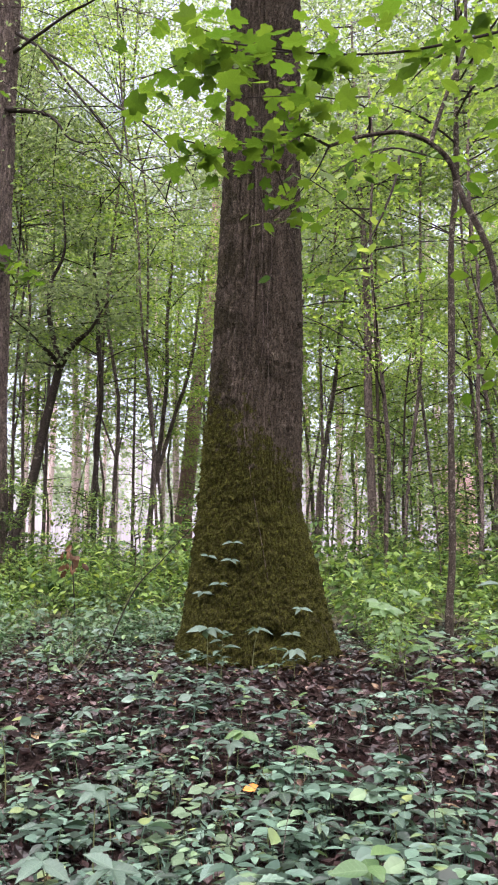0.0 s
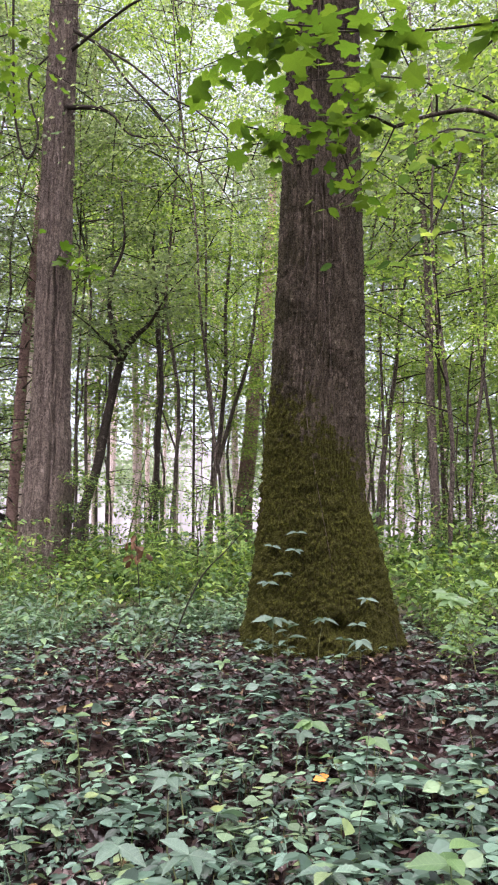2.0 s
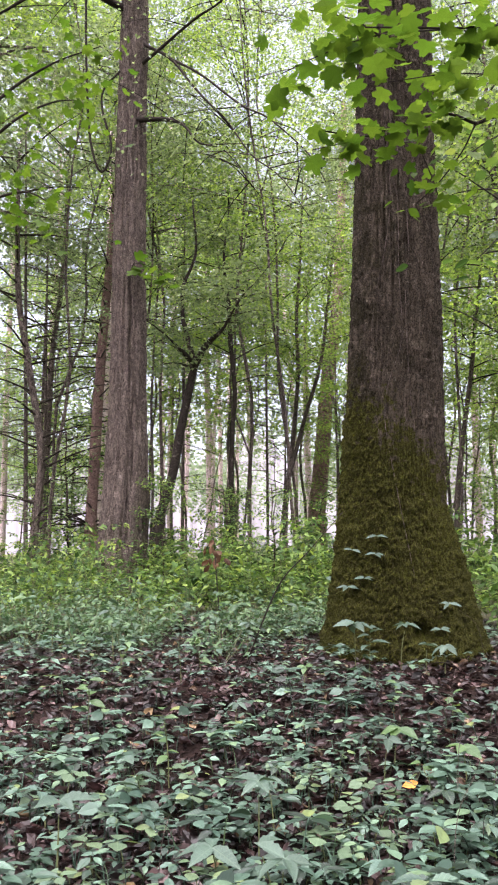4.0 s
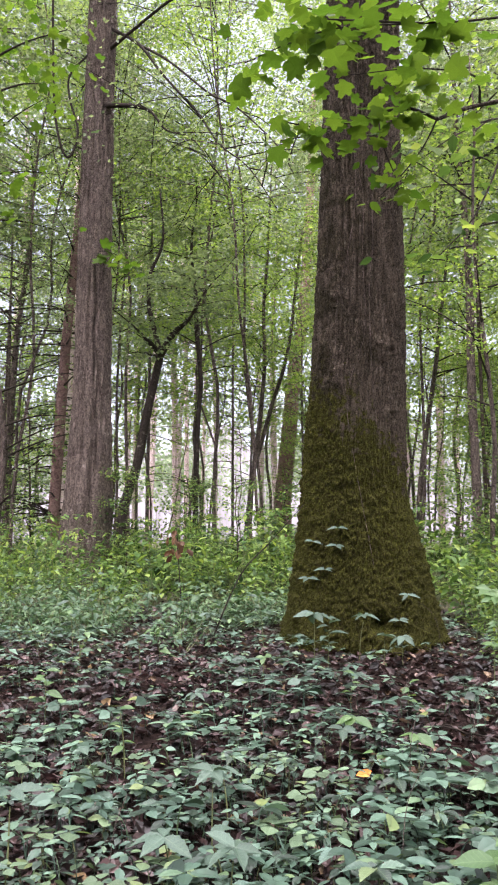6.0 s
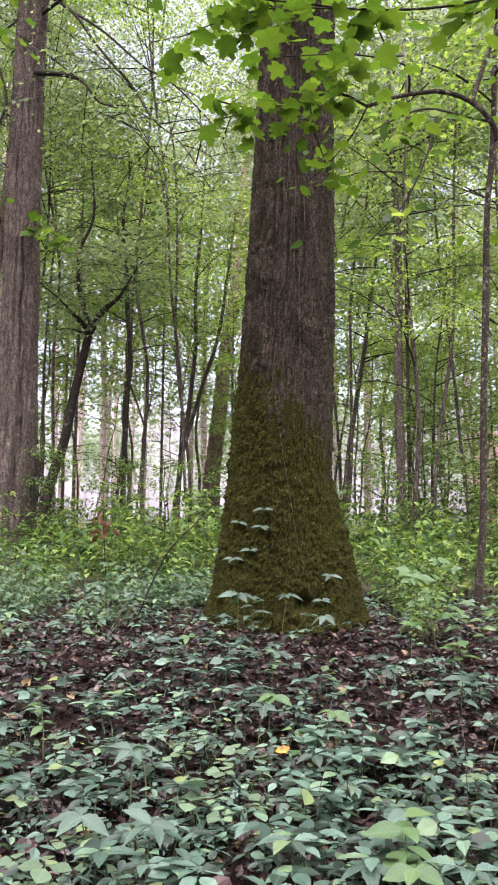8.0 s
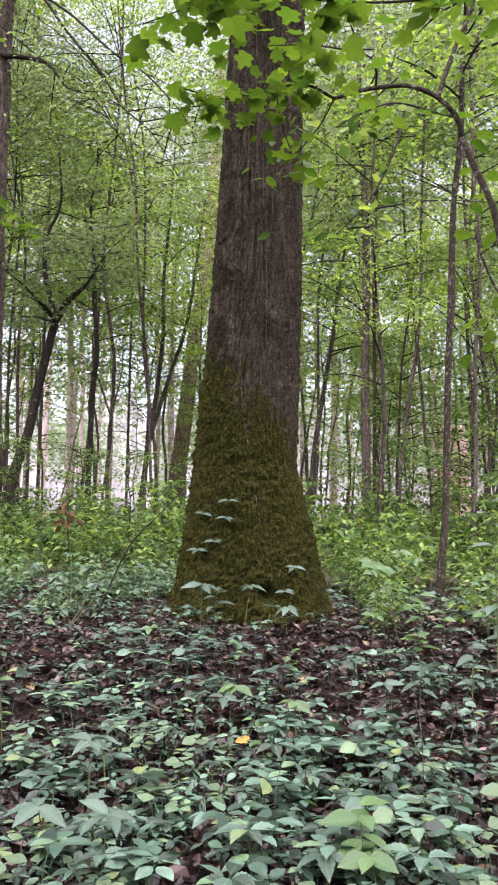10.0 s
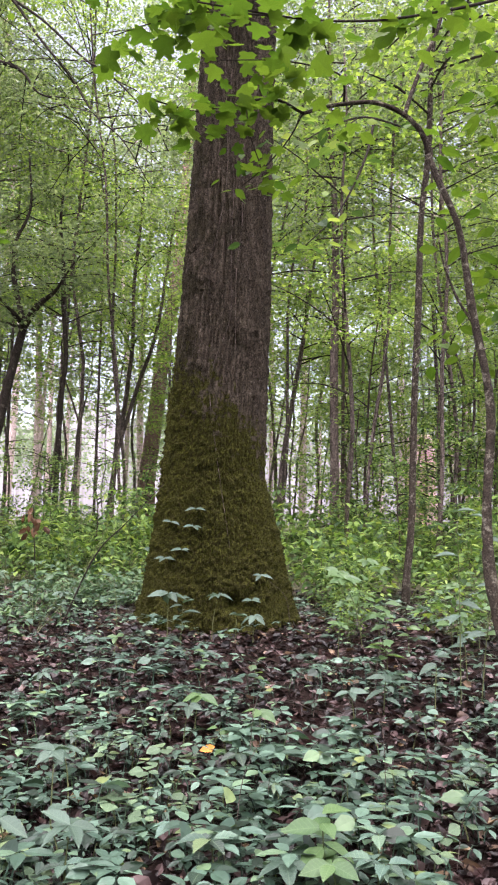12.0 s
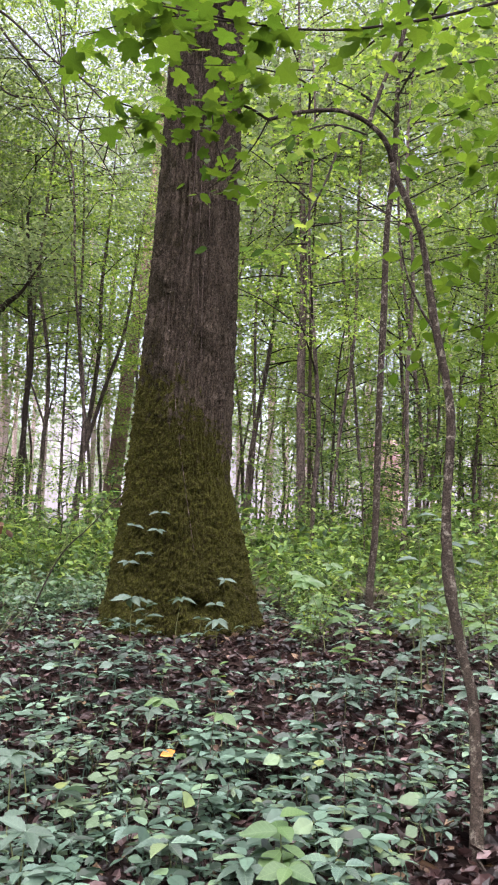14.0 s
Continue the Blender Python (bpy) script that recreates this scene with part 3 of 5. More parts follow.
# ---- trees that stand out by themselves ----
def to_ground(points, sink=0.1):
    """The line carried on from its lowest point down into the soil."""
    p = np.asarray(points, float)
    x, y = p[0, 0] - 0.3 * (p[1, 0] - p[0, 0]), p[0, 1]
    return np.vstack([(x, y, float(ground_z(x, y)) - sink), p])


def furrowed(line, radii, rows, sides, seed, depth=0.03, cracks=()):
    """A trunk with long upright furrows; cracks: (angle, low, high, wander) of dark splits."""
    path = curve_through(line, rows)
    r = np.interp(np.linspace(0, 1, rows), np.linspace(0, 1, len(radii)), radii)
    v = np.empty((rows, sides, 3))
    for k in range(rows):
        z = path[k, 2]
        for j in range(sides):
            a = 2 * math.pi * j / sides
            c, s = math.cos(a) * 0.3, math.sin(a) * 0.3
            d = depth * (0.6 - abs(noise.noise((c * 22 + seed, s * 22, z * 1.1))) * 2) + 0.4 * depth * (0.5 - abs(noise.noise((c * 48, s * 48 + seed, z * 4))) * 2)
            d += 0.35 * depth * noise.noise((c * 5, s * 5, z * 0.9))
            for at, low, high, wander in cracks:
                if low < z < high:
                    off = (a - at - wander * noise.noise((z * 1.7, 5, seed)) + math.pi) % (2 * math.pi) - math.pi
                    d -= 0.09 * math.exp(-(off / 0.065) ** 2) * (0.7 + 0.6 * noise.noise((z * 4, at * 3, seed))) * min(1, (z - low) * 4, (high - z) * 4)
            v[k, j] = path[k] + (math.cos(a) * (r[k] + d), math.sin(a) * (r[k] + d), 0)
    i, j = np.meshgrid(np.arange(rows - 1), np.arange(sides), indexing="ij")
    p, q = (i * sides + j).ravel(), (i * sides + (j + 1) % sides).ravel()
    return v.reshape(-1, 3), np.concatenate([np.stack([p, q, q + sides], 1), np.stack([p, q + sides, p + sides], 1)])


def twigs_along(rng, line, start, count, reach, rise=0.2):
    """Short side branches from a stem; the lines and their tips."""
    out, tips = [], []
    for k in range(count):
        s = start + (1 - start) * (k + rng.uniform(0, 0.8)) / count
        p = np.array([np.interp(s, np.linspace(0, 1, len(line)), line[:, c]) for c in range(3)])
        a = rng.uniform(0, 2 * np.pi)
        w = np.array((math.cos(a), math.sin(a), rise + rng.normal(0, 0.15))) * reach * rng.uniform(0.6, 1.2)
        mid = p + w * 0.5 + (0, 0, 0.06 * reach)
        out.append([p, mid, p + w])
        tips += [p + w * 0.55, p + w, p + w * 0.85 + rng.normal(0, 0.2, 3) * reach]
    return out, tips


def stand_tree(label, stem, radii, bark, leaf, arms=(), crown_from=0.5, twig_count=12, reach=1.2, per_spray=45, leaf_size=0.09, spread=0.5, seed=1, sides=14, shape=RHOMB, rise=0.2, arm_leaves=1.0, cracks=None):
    """A tree along a given stem, with given arms, side branches and a crown of leaves."""
    rng = np.random.default_rng(seed)
    line = to_ground(stem)
    root = thing("tree", label, "tree", line[0] + (0, 0, 0.1))
    o = -np.array(root.location)
    full = curve_through(line, 40)
    if cracks is None:
        skin = tube(line, [radii[0] * 1.25] + list(radii), sides, 60, 0.035, seed)
    else:
        skin = furrowed(line, [radii[0] * 1.25] + list(radii), 320, 110, seed, 0.042, cracks)
    part("trunk", moved(skin, o), bark, root, smooth=True)
    tips, arm_tips = [], []
    for pts, rr in arms:
        arm = part("limb", moved(tube(pts, rr, 8, 0, 0.05, seed), o), TWIG if rr[0] < 0.1 and radii[0] > 0.2 or rr[0] < 0.04 else bark, root, smooth=True)
        l2 = curve_through(pts, 20)
        lines, t2 = twigs_along(rng, l2, 0.35, max(3, len(pts)), reach * 0.55, 0.0)
        arm_tips += t2
        for q in lines:
            part("twig", moved(tube(q, [0.012, 0.008, 0.004], 4, 6), o), TWIG, arm)
    lines, t2 = twigs_along(rng, full, crown_from, twig_count, reach, rise)
    tips += t2
    for q in lines:
        part("limb", moved(tube(q, [radii[-1] * 0.55 + 0.006, 0.014, 0.005], 5, 7), o), TWIG, root)
    green = [spray(rng, shape, tips, spread, spread * 0.16, per_spray, leaf_size)]
    if arm_tips:
        green.append(spray(rng, shape, arm_tips, spread, spread * 0.2, max(4, int(per_spray * arm_leaves)), leaf_size))
    part("crown", moved(joined(green), o), leaf, root)
    return root


ridged = stand_tree("tall straight tree with grey-brown ridged bark and drooping dark limbs",
           [(-4.24, 12.5, 0.95), (-4.19, 12.5, 2.43), (-4.18, 12.5, 3.64), (-4.19, 12.5, 6.55), (-4.16, 12.5, 10.71), (-4.1, 12.5, 17)],
           [0.42, 0.335, 0.29, 0.26, 0.215, 0.12], BARK_GREY, GREEN_DULL,
           [([(-4.01, 12.4, 9.5), (-3.59, 12.25, 9.69), (-2.94, 12.0, 9.97), (-2.51, 11.75, 10.0), (-2.0, 11.5, 10.2)], [0.032, 0.022, 0.010]),
            ([(-4.0, 12.45, 9.94), (-3.41, 12.17, 9.41), (-2.89, 11.83, 8.6), (-2.27, 11.5, 7.73), (-1.86, 11.17, 7.02), (-1.39, 10.83, 6.47), (-0.96, 10.5, 5.7)], [0.030, 0.020, 0.012, 0.006]),
            ([(-4.0, 12.4, 8.5), (-3.92, 12.3, 8.43), (-3.49, 12.3, 8.39), (-3.16, 12.17, 8.17), (-2.88, 12.0, 7.76), (-2.42, 11.83, 7.5), (-2.03, 11.67, 6.91), (-1.74, 11.5, 6.45)], [0.07, 0.042, 0.026, 0.014, 0.007, 0.005]),
            ([(-3.42, 12.2, 9.43), (-2.81, 11.86, 8.86), (-2.09, 11.52, 8.06), (-1.6, 11.18, 7.59), (-0.98, 10.84, 6.79), (-0.72, 10.5, 6.18)], [0.022, 0.015, 0.007]),
            ([(-4.3, 12.4, 10.6), (-4.9, 12.0, 10.75), (-5.5, 11.7, 10.6), (-6.2, 11.5, 10.1)], [0.07, 0.05, 0.02])],
           0.87, 20, 3.0, 80, 0.085, 0.9, 21, 40, arm_leaves=0.13, cracks=[(-1.75, 6.1, 7.2, 0.25), (-1.15, 1.3, 5.9, 0.18), (-0.95, 2.0, 4.6, 0.25), (-2.1, 2.2, 3.4, 0.15), (-1.6, 8.2, 9.4, 0.2)])
stand_tree("slim leaning conifer with bare dead twigs on its stem", [(-6.1, 16, 1.6), (-6.08, 16, 1.97), (-5.95, 16, 4.97), (-5.85, 16, 6.45), (-5.6, 16, 10), (-5.4, 16, 14)],
           [0.13, 0.12, 0.105, 0.095, 0.07, 0.03], BARK_RED, GREEN_DULL, (), 0.15, 60, 1.3, 2, 0.10, 0.5, 22, rise=-0.05)
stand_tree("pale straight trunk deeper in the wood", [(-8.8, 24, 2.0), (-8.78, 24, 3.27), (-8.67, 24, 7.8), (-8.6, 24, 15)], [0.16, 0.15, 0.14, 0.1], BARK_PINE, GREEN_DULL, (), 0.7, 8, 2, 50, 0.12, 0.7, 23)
stand_tree("dark crooked tree leaning and forking into two arms",
           [(-4.36, 15, 1.5), (-4.32, 15, 1.8), (-4.08, 15, 2.56), (-3.92, 15, 3.44), (-3.73, 15, 4.33), (-3.63, 15, 4.78)], [0.105, 0.095, 0.09, 0.085, 0.078, 0.072], BARK_BLACK, GREEN_DULL,
           [([(-3.63, 15, 4.75), (-3.79, 15, 5.35), (-3.89, 15, 5.82), (-3.87, 15, 6.4), (-3.62, 15, 7.08), (-3.7, 15, 8.2)], [0.06, 0.05, 0.042, 0.03, 0.015]),
            ([(-3.63, 15, 4.75), (-3.35, 14.8, 5.11), (-3.01, 14.6, 5.32), (-2.75, 14.4, 5.64), (-2.5, 14.2, 5.89), (-2.21, 14, 6.08), (-1.7, 13.8, 6.6)], [0.066, 0.062, 0.034, 0.018, 0.013, 0.010, 0.006])],
           0.97, 4, 1.6, 60, 0.10, 0.6, 24)
stand_tree("thin wavering dark sapling", [(-3.29, 17, 2.1), (-3.26, 17, 3.72), (-3.2, 17, 4.59), (-3.3, 17, 5.75), (-3.33, 17, 6.52), (-3.44, 17, 7.71), (-3.3, 17, 9)],
           [0.06, 0.055, 0.05, 0.05, 0.045, 0.03, 0.015], BARK_BLACK, GREEN_CANOPY, (), 0.45, 14, 1.3, 40, 0.10, 0.55, 25, 8)
stand_tree("slender stem spreading from a double foot", [(-2.45, 20, 2.3), (-2.26, 20, 3.85), (-2.1, 20, 5.6), (-2.12, 20, 7.09), (-2.0, 20, 8.76), (-1.9, 20, 11)],
           [0.062, 0.058, 0.052, 0.045, 0.035, 0.015], BARK_GREY, GREEN_CANOPY, [([(-2.43, 20, 2.7), (-1.96, 20, 4.42), (-1.52, 20, 5.87), (-1.28, 20, 7.66), (-1.11, 20, 9.17)], [0.055, 0.048, 0.038, 0.024])], 0.45, 16, 1.5, 40, 0.11, 0.6, 26, 8)
stand_tree("broad pine trunk with reddish plated bark", [(-2.62, 32, 2.5), (-2.56, 32, 3.16), (-2.3, 32, 5.91), (-2.03, 32, 8.7), (-1.79, 32, 9.88), (-1.5, 32, 13.25), (-1.2, 32, 20)],
           [0.36, 0.34, 0.3, 0.27, 0.25, 0.22, 0.1], BARK_RED, GREEN_DULL, (), 0.72, 12, 2.6, 60, 0.13, 0.8, 27)
stand_tree("dark curved tree among twiggy undergrowth", [(-6.44, 14, 1.26), (-6.34, 14, 2.92), (-6.62, 14, 4.54), (-6.91, 14, 6.2), (-7.0, 14, 9)], [0.085, 0.075, 0.07, 0.06, 0.03], BARK_GREY, GREEN_DULL, (), 0.25, 30, 1.6, 8, 0.10, 0.6, 28, 8)
stand_tree("slim grey-brown tree with many fine dead twigs", [(-8.45, 19, 2.14), (-8.36, 19, 5.88), (-8.14, 19, 8.26), (-8.0, 19, 12)], [0.09, 0.08, 0.06, 0.03], BARK_GREY, GREEN_DULL, (), 0.2, 44, 1.7, 4, 0.10, 0.6, 29, 8)
stand_tree("straight slim grey trunk in bright foliage", [(2.31, 15, 2.0), (2.28, 15, 4.36), (2.3, 15, 5.93), (2.23, 15, 7.88), (2.16, 15, 8.81), (2.1, 15, 12)], [0.085, 0.08, 0.07, 0.06, 0.055, 0.02], BARK_GREY, GREEN_CANOPY, (), 0.5, 18, 1.7, 36, 0.10, 0.65, 30, 10)
stand_tree("dark slanting sapling in bright foliage", [(1.57, 18, 2.3), (1.79, 18, 3.91), (2.0, 18, 5.23), (2.13, 18, 6.31), (2.5, 18, 9)], [0.058, 0.054, 0.048, 0.04, 0.02], BARK_GREY, GREEN_CANOPY, (), 0.5, 14, 1.5, 26, 0.10, 0.6, 31, 8)
stand_tree("thin straight dark pole tree", [(2.8, 17, 2.0), (2.78, 17, 5.3), (2.78, 17, 6.58), (2.9, 17, 10)], [0.04, 0.035, 0.03, 0.015], BARK_DARK, GREEN_CANOPY, (), 0.5, 12, 1.4, 70, 0.10, 0.6, 32, 8)
freckled = stand_tree("slim brown sapling with pale lichen spots", [(1.97, 8, 0.6), (2.02, 8, 1.2), (2.05, 8, 2.42), (2.09, 8, 3.38), (2.12, 8, 4.36), (2.19, 8, 5.0), (2.23, 8, 5.96), (2.29, 8, 6.94), (2.35, 8, 9)],
           [0.040, 0.036, 0.034, 0.037, 0.031, 0.033, 0.027, 0.023, 0.01], BARK_BEECH, GREEN_CANOPY, (), 0.72, 14, 1.1, 40, 0.09, 0.5, 33, 12)

# ---- the near sapling and its arching branch of lobed leaves ----
LEAF_LOBED = mesh_of("leaf", leaves(LOBED, np.zeros((1, 3)), np.array([(1.0, 0, 0)]), np.array([(0, 0, 1.0)]), [1.0], [1.0]), GREEN_MAPLE)
LEAF_OVATE = mesh_of("leaf", leaves(OVATE, np.zeros((1, 3)), np.array([(1.0, 0, 0)]), np.array([(0, 0, 1.0)]), [1.0], [0.6]), GREEN_MAPLE)

LEAF_PALE = mesh_of("leaf", leaves(OVATE, np.zeros((1, 3)), np.array([(1.0, 0, 0)]), np.array([(0, 0, 1.0)]), [1.0], [0.6]), GREEN_SHRUB)


def leaf_pose(p, way, up, size):
    x = Vector(way).normalized()
    z = Vector(up)
    y = z.cross(x).normalized()
    z = x.cross(y)
    m = Matrix((x, y, z)).transposed().to_4x4()
    return Matrix.Translation(p) @ m @ Matrix.Diagonal((size, size, size, 1))


def leafy(rng, root, mesh, line, count, size, hang=0.12, facing=(0.0, 0.1, 0.95), on=None):
    """Leaves of their own, on short stalks along a branch."""
    pts = curve_through(line, 60)
    for k in range(count):
        p = pts[int(rng.uniform(8, 59.9))] + rng.normal(0, 1, 3) * (hang, hang * 0.9, hang * 0.6) - (0, 0, hang * 0.3)
        a = rng.uniform(0, 2 * np.pi)
        way = np.array((math.cos(a), math.sin(a) * 0.7, -0.35 + rng.normal(0, 0.25)))
        up = np.array(facing) + rng.normal(0, 0.35, 3)
        piece("leaf", mesh, on or root, leaf_pose(Vector(p) - root.location, way, up, size * rng.uniform(0.6, 1.25)))


sapling = thing("sapling", "thin leaning sapling arching into a leafy branch, lichen-spotted bark", "tree", (1.10, 2.72, 0))
o = -np.array(sapling.location)
part("trunk", moved(tube([(1.06, 2.74, -0.12), (1.07, 2.76, -0.02), (1.11, 2.85, 0.14), (1.145, 2.97, 0.5), (1.13, 3.06, 0.7), (1.10, 3.12, 0.98), (1.11, 3.17, 1.25), (1.15, 3.23, 1.58), (1.15, 3.28, 1.78),
                          (1.11, 3.34, 2.1), (1.07, 3.39, 2.47), (0.99, 3.45, 2.73), (0.96, 3.5, 2.87)],
                         [0.027, 0.026, 0.024, 0.020, 0.018, 0.025, 0.018, 0.020, 0.017, 0.018, 0.014, 0.015, 0.012], 14, 90, 0.075, 3), o), BARK_BEECH, sapling, smooth=True)
ARCH = [(0.96, 3.5, 2.87), (0.94, 3.48, 2.93), (0.89, 3.46, 2.99), (0.80, 3.45, 3.05), (0.69, 3.43, 3.07), (0.58, 3.41, 3.05), (0.48, 3.39, 3.02), (0.36, 3.37, 2.97)]
TIP = [(0.36, 3.37, 2.97), (0.22, 3.35, 3.02), (-0.01, 3.34, 2.97), (-0.11, 3.32, 2.93), (-0.33, 3.3, 2.97)]
FORK = [(0.84, 3.46, 3.03), (0.89, 3.52, 3.18), (0.96, 3.55, 3.37), (1.04, 3.58, 3.57), (1.07, 3.6, 3.83), (1.1, 3.7, 4.3)]
TWIG_UP = [(0.55, 3.41, 3.05), (0.54, 3.35, 3.10), (0.49, 3.3, 3.13), (0.26, 3.25, 3.14), (-0.01, 3.2, 3.10)]
boughs = []
for pts, rr in ((ARCH, [0.014, 0.012, 0.010, 0.008]), (TIP, [0.007, 0.005, 0.003]), (FORK, [0.011, 0.010, 0.009, 0.006]), (TWIG_UP, [0.006, 0.004, 0.002])):
    boughs.append(part("limb", moved(tube(pts, rr, 8, 0, 0.04), o), BARK_BEECH if rr[0] > 0.01 else TWIG, sapling, smooth=True))
part("limb", moved(tube([(1.11, 3.33, 2.03), (1.04, 3.34, 2.15), (0.985, 3.35, 2.31), (0.97, 3.36, 2.42)], [0.007, 0.006, 0.0045, 0.003], 8, 0, 0.06), o), BARK_BEECH, sapling, smooth=True)
rng = np.random.default_rng(41)
leafy(rng, sapling, LEAF_LOBED, TIP, 50, 0.078, 0.08, on=boughs[1])
leafy(rng, sapling, LEAF_LOBED, TWIG_UP[2:], 38, 0.08, 0.09, on=boughs[3])
DROOP = [(0.10, 3.3, 3.0), (0.12, 3.32, 2.85), (0.17, 3.35, 2.72), (0.20, 3.38, 2.62)]
droop = part("limb", moved(tube(DROOP, [0.004, 0.003, 0.002], 6), o), TWIG, sapling)
leafy(rng, sapling, LEAF_LOBED, DROOP, 26, 0.065, 0.07, on=droop)
leafy(rng, sapling, LEAF_LOBED, ARCH[3:], 14, 0.075, 0.08, on=boughs[0])
leafy(rng, sapling, LEAF_OVATE, FORK, 26, 0.09, 0.2, on=boughs[2])

over = thing("sapling", "young tree reaching a leafy branch overhead, broad lobed leaves", "tree", (2.3, 3.1, 0))
o = -np.array(over.location)
part("trunk", moved(tube([(2.3, 3.1, -0.1), (2.32, 3.1, 1.0), (2.25, 3.1, 2.4), (2.0, 3.05, 3.4), (1.9, 3.05, 4.6)], [0.035, 0.03, 0.025, 0.02, 0.01], 10, 40, 0.03), o), BARK_BEECH, over, smooth=True)
TOPB = [(2.05, 3.06, 3.25), (1.6, 3.02, 3.45), (1.32, 3.0, 3.37), (1.05, 2.92, 3.23), (0.84, 2.85, 3.13), (0.56, 2.78, 3.03), (0.27, 2.7, 2.97), (-0.1, 2.65, 2.98)]
top_bough = part("limb", moved(tube(TOPB, [0.010, 0.007, 0.005, 0.003], 8), o), TWIG, over, smooth=True)
leafy(rng, over, LEAF_LOBED, TOPB[5:], 32, 0.09, 0.10, on=top_bough)
leafy(rng, over, LEAF_LOBED, TOPB[3:6], 16, 0.09, 0.09, on=top_bough)
leafy(rng, over, LEAF_OVATE, TOPB[:5], 64, 0.10, 0.17, on=top_bough)
for pts, count in (([(0.27, 2.70, 2.97), (-0.05, 2.85, 3.08), (-0.25, 2.95, 3.10), (-0.44, 3.0, 3.06)], 42), ([(-0.05, 2.85, 3.08), (-0.15, 2.88, 3.18), (-0.32, 2.92, 3.27)], 26)):
    bough = part("limb", moved(tube(pts, [0.004, 0.003, 0.002], 6), o), TWIG, over)
    leafy(rng, over, LEAF_LOBED, pts, count, 0.082, 0.09, on=bough)
for k, (z0, z1, yy) in enumerate([(2.9, 3.0, 3.6), (2.4, 2.65, 3.7), (2.0, 2.2, 3.7), (3.3, 3.45, 3.9)]):
    side = [(2.25, 3.1, z0 - 0.3), (2.0, yy - 0.2, z0), (1.7, yy, z1), (1.38, yy + 0.1, z1 - 0.05)]
    bough = part("limb", moved(tube(side, [0.01, 0.006, 0.003], 6), o), TWIG, over)
    leafy(rng, over, LEAF_OVATE, side, 24, 0.10, 0.15, on=bough)
    leafy(rng, over, LEAF_OVATE, side[2:], 80, 0.10, 0.22, on=bough)
DROOP = [(0.36, 3.37, 2.97), (0.30, 3.4, 2.86), (0.20, 3.42, 2.74), (0.10, 3.45, 2.66)]
droop = part("limb", moved(tube(DROOP, [0.004, 0.003, 0.002], 6), -np.array(sapling.location)), TWIG, sapling)
leafy(rng, sapling, LEAF_OVATE, DROOP[1:], 16, 0.07, 0.08, on=droop)
REACH = [(2.2, 8.0, 5.3), (1.75, 7.4, 5.05), (1.25, 6.7, 4.75), (0.85, 6.4, 4.45), (0.62, 6.3, 4.25)]
LOWER = [(1.4, 6.9, 4.85), (1.25, 6.6, 4.3), (1.0, 6.4, 3.75), (0.7, 6.3, 3.4)]
for pts in (REACH, LOWER):
    bough = part("limb", moved(tube(pts, [0.014, 0.009, 0.004], 7), -np.array(freckled.location)), TWIG, freckled, smooth=True)
    leafy(rng, freckled, LEAF_PALE, pts[1:], 34, 0.13, 0.16, on=bough)


# a small leafy sprig on the ridged trunk
SPRIG = [(-4.05, 12.2, 5.75), (-3.95, 12.05, 5.78), (-3.7, 11.95, 5.7), (-3.4, 11.9, 5.5)]
bough = part("limb", moved(tube(SPRIG, [0.008, 0.005, 0.003], 6), -np.array(ridged.location)), TWIG, ridged)
leafy(rng, ridged, LEAF_LOBED, SPRIG[1:], 18, 0.19, 0.12, on=bough)

# a leafy branch reaching in from a tree that stands outside the view
beside = thing("tree", "young tree reaching a branch of broad lobed leaves", "tree", (-5.6, 9.0, float(ground_z(-5.6, 9.0))))
o = -np.array(beside.location)
part("trunk", moved(tube([(-5.6, 9.0, -0.1), (-5.6, 9.0, 2.5), (-5.5, 9.1, 5.5), (-5.3, 9.1, 8.5), (-5.2, 9.0, 10.5)], [0.09, 0.08, 0.06, 0.04, 0.02], 10, 40, 0.03), o), BARK_DARK, beside, smooth=True)
for pts in ([(-5.5, 9.1, 5.8), (-5.0, 9.0, 6.3), (-4.5, 8.9, 6.6), (-4.0, 8.8, 6.7), (-3.7, 8.8, 6.7)], [(-5.45, 9.1, 6.4), (-4.9, 9.2, 7.1), (-4.2, 9.2, 7.5), (-3.5, 9.1, 7.6)],
            [(-5.55, 9.1, 5.0), (-5.0, 9.0, 5.5), (-4.4, 8.9, 5.6), (-4.0, 8.9, 5.4)]):
    bough = part("limb", moved(tube(pts, [0.03, 0.018, 0.006], 7), o), TWIG, beside, smooth=True)
    leafy(rng, beside, LEAF_LOBED, pts[1:], 70, 0.13, 0.34, on=bough)


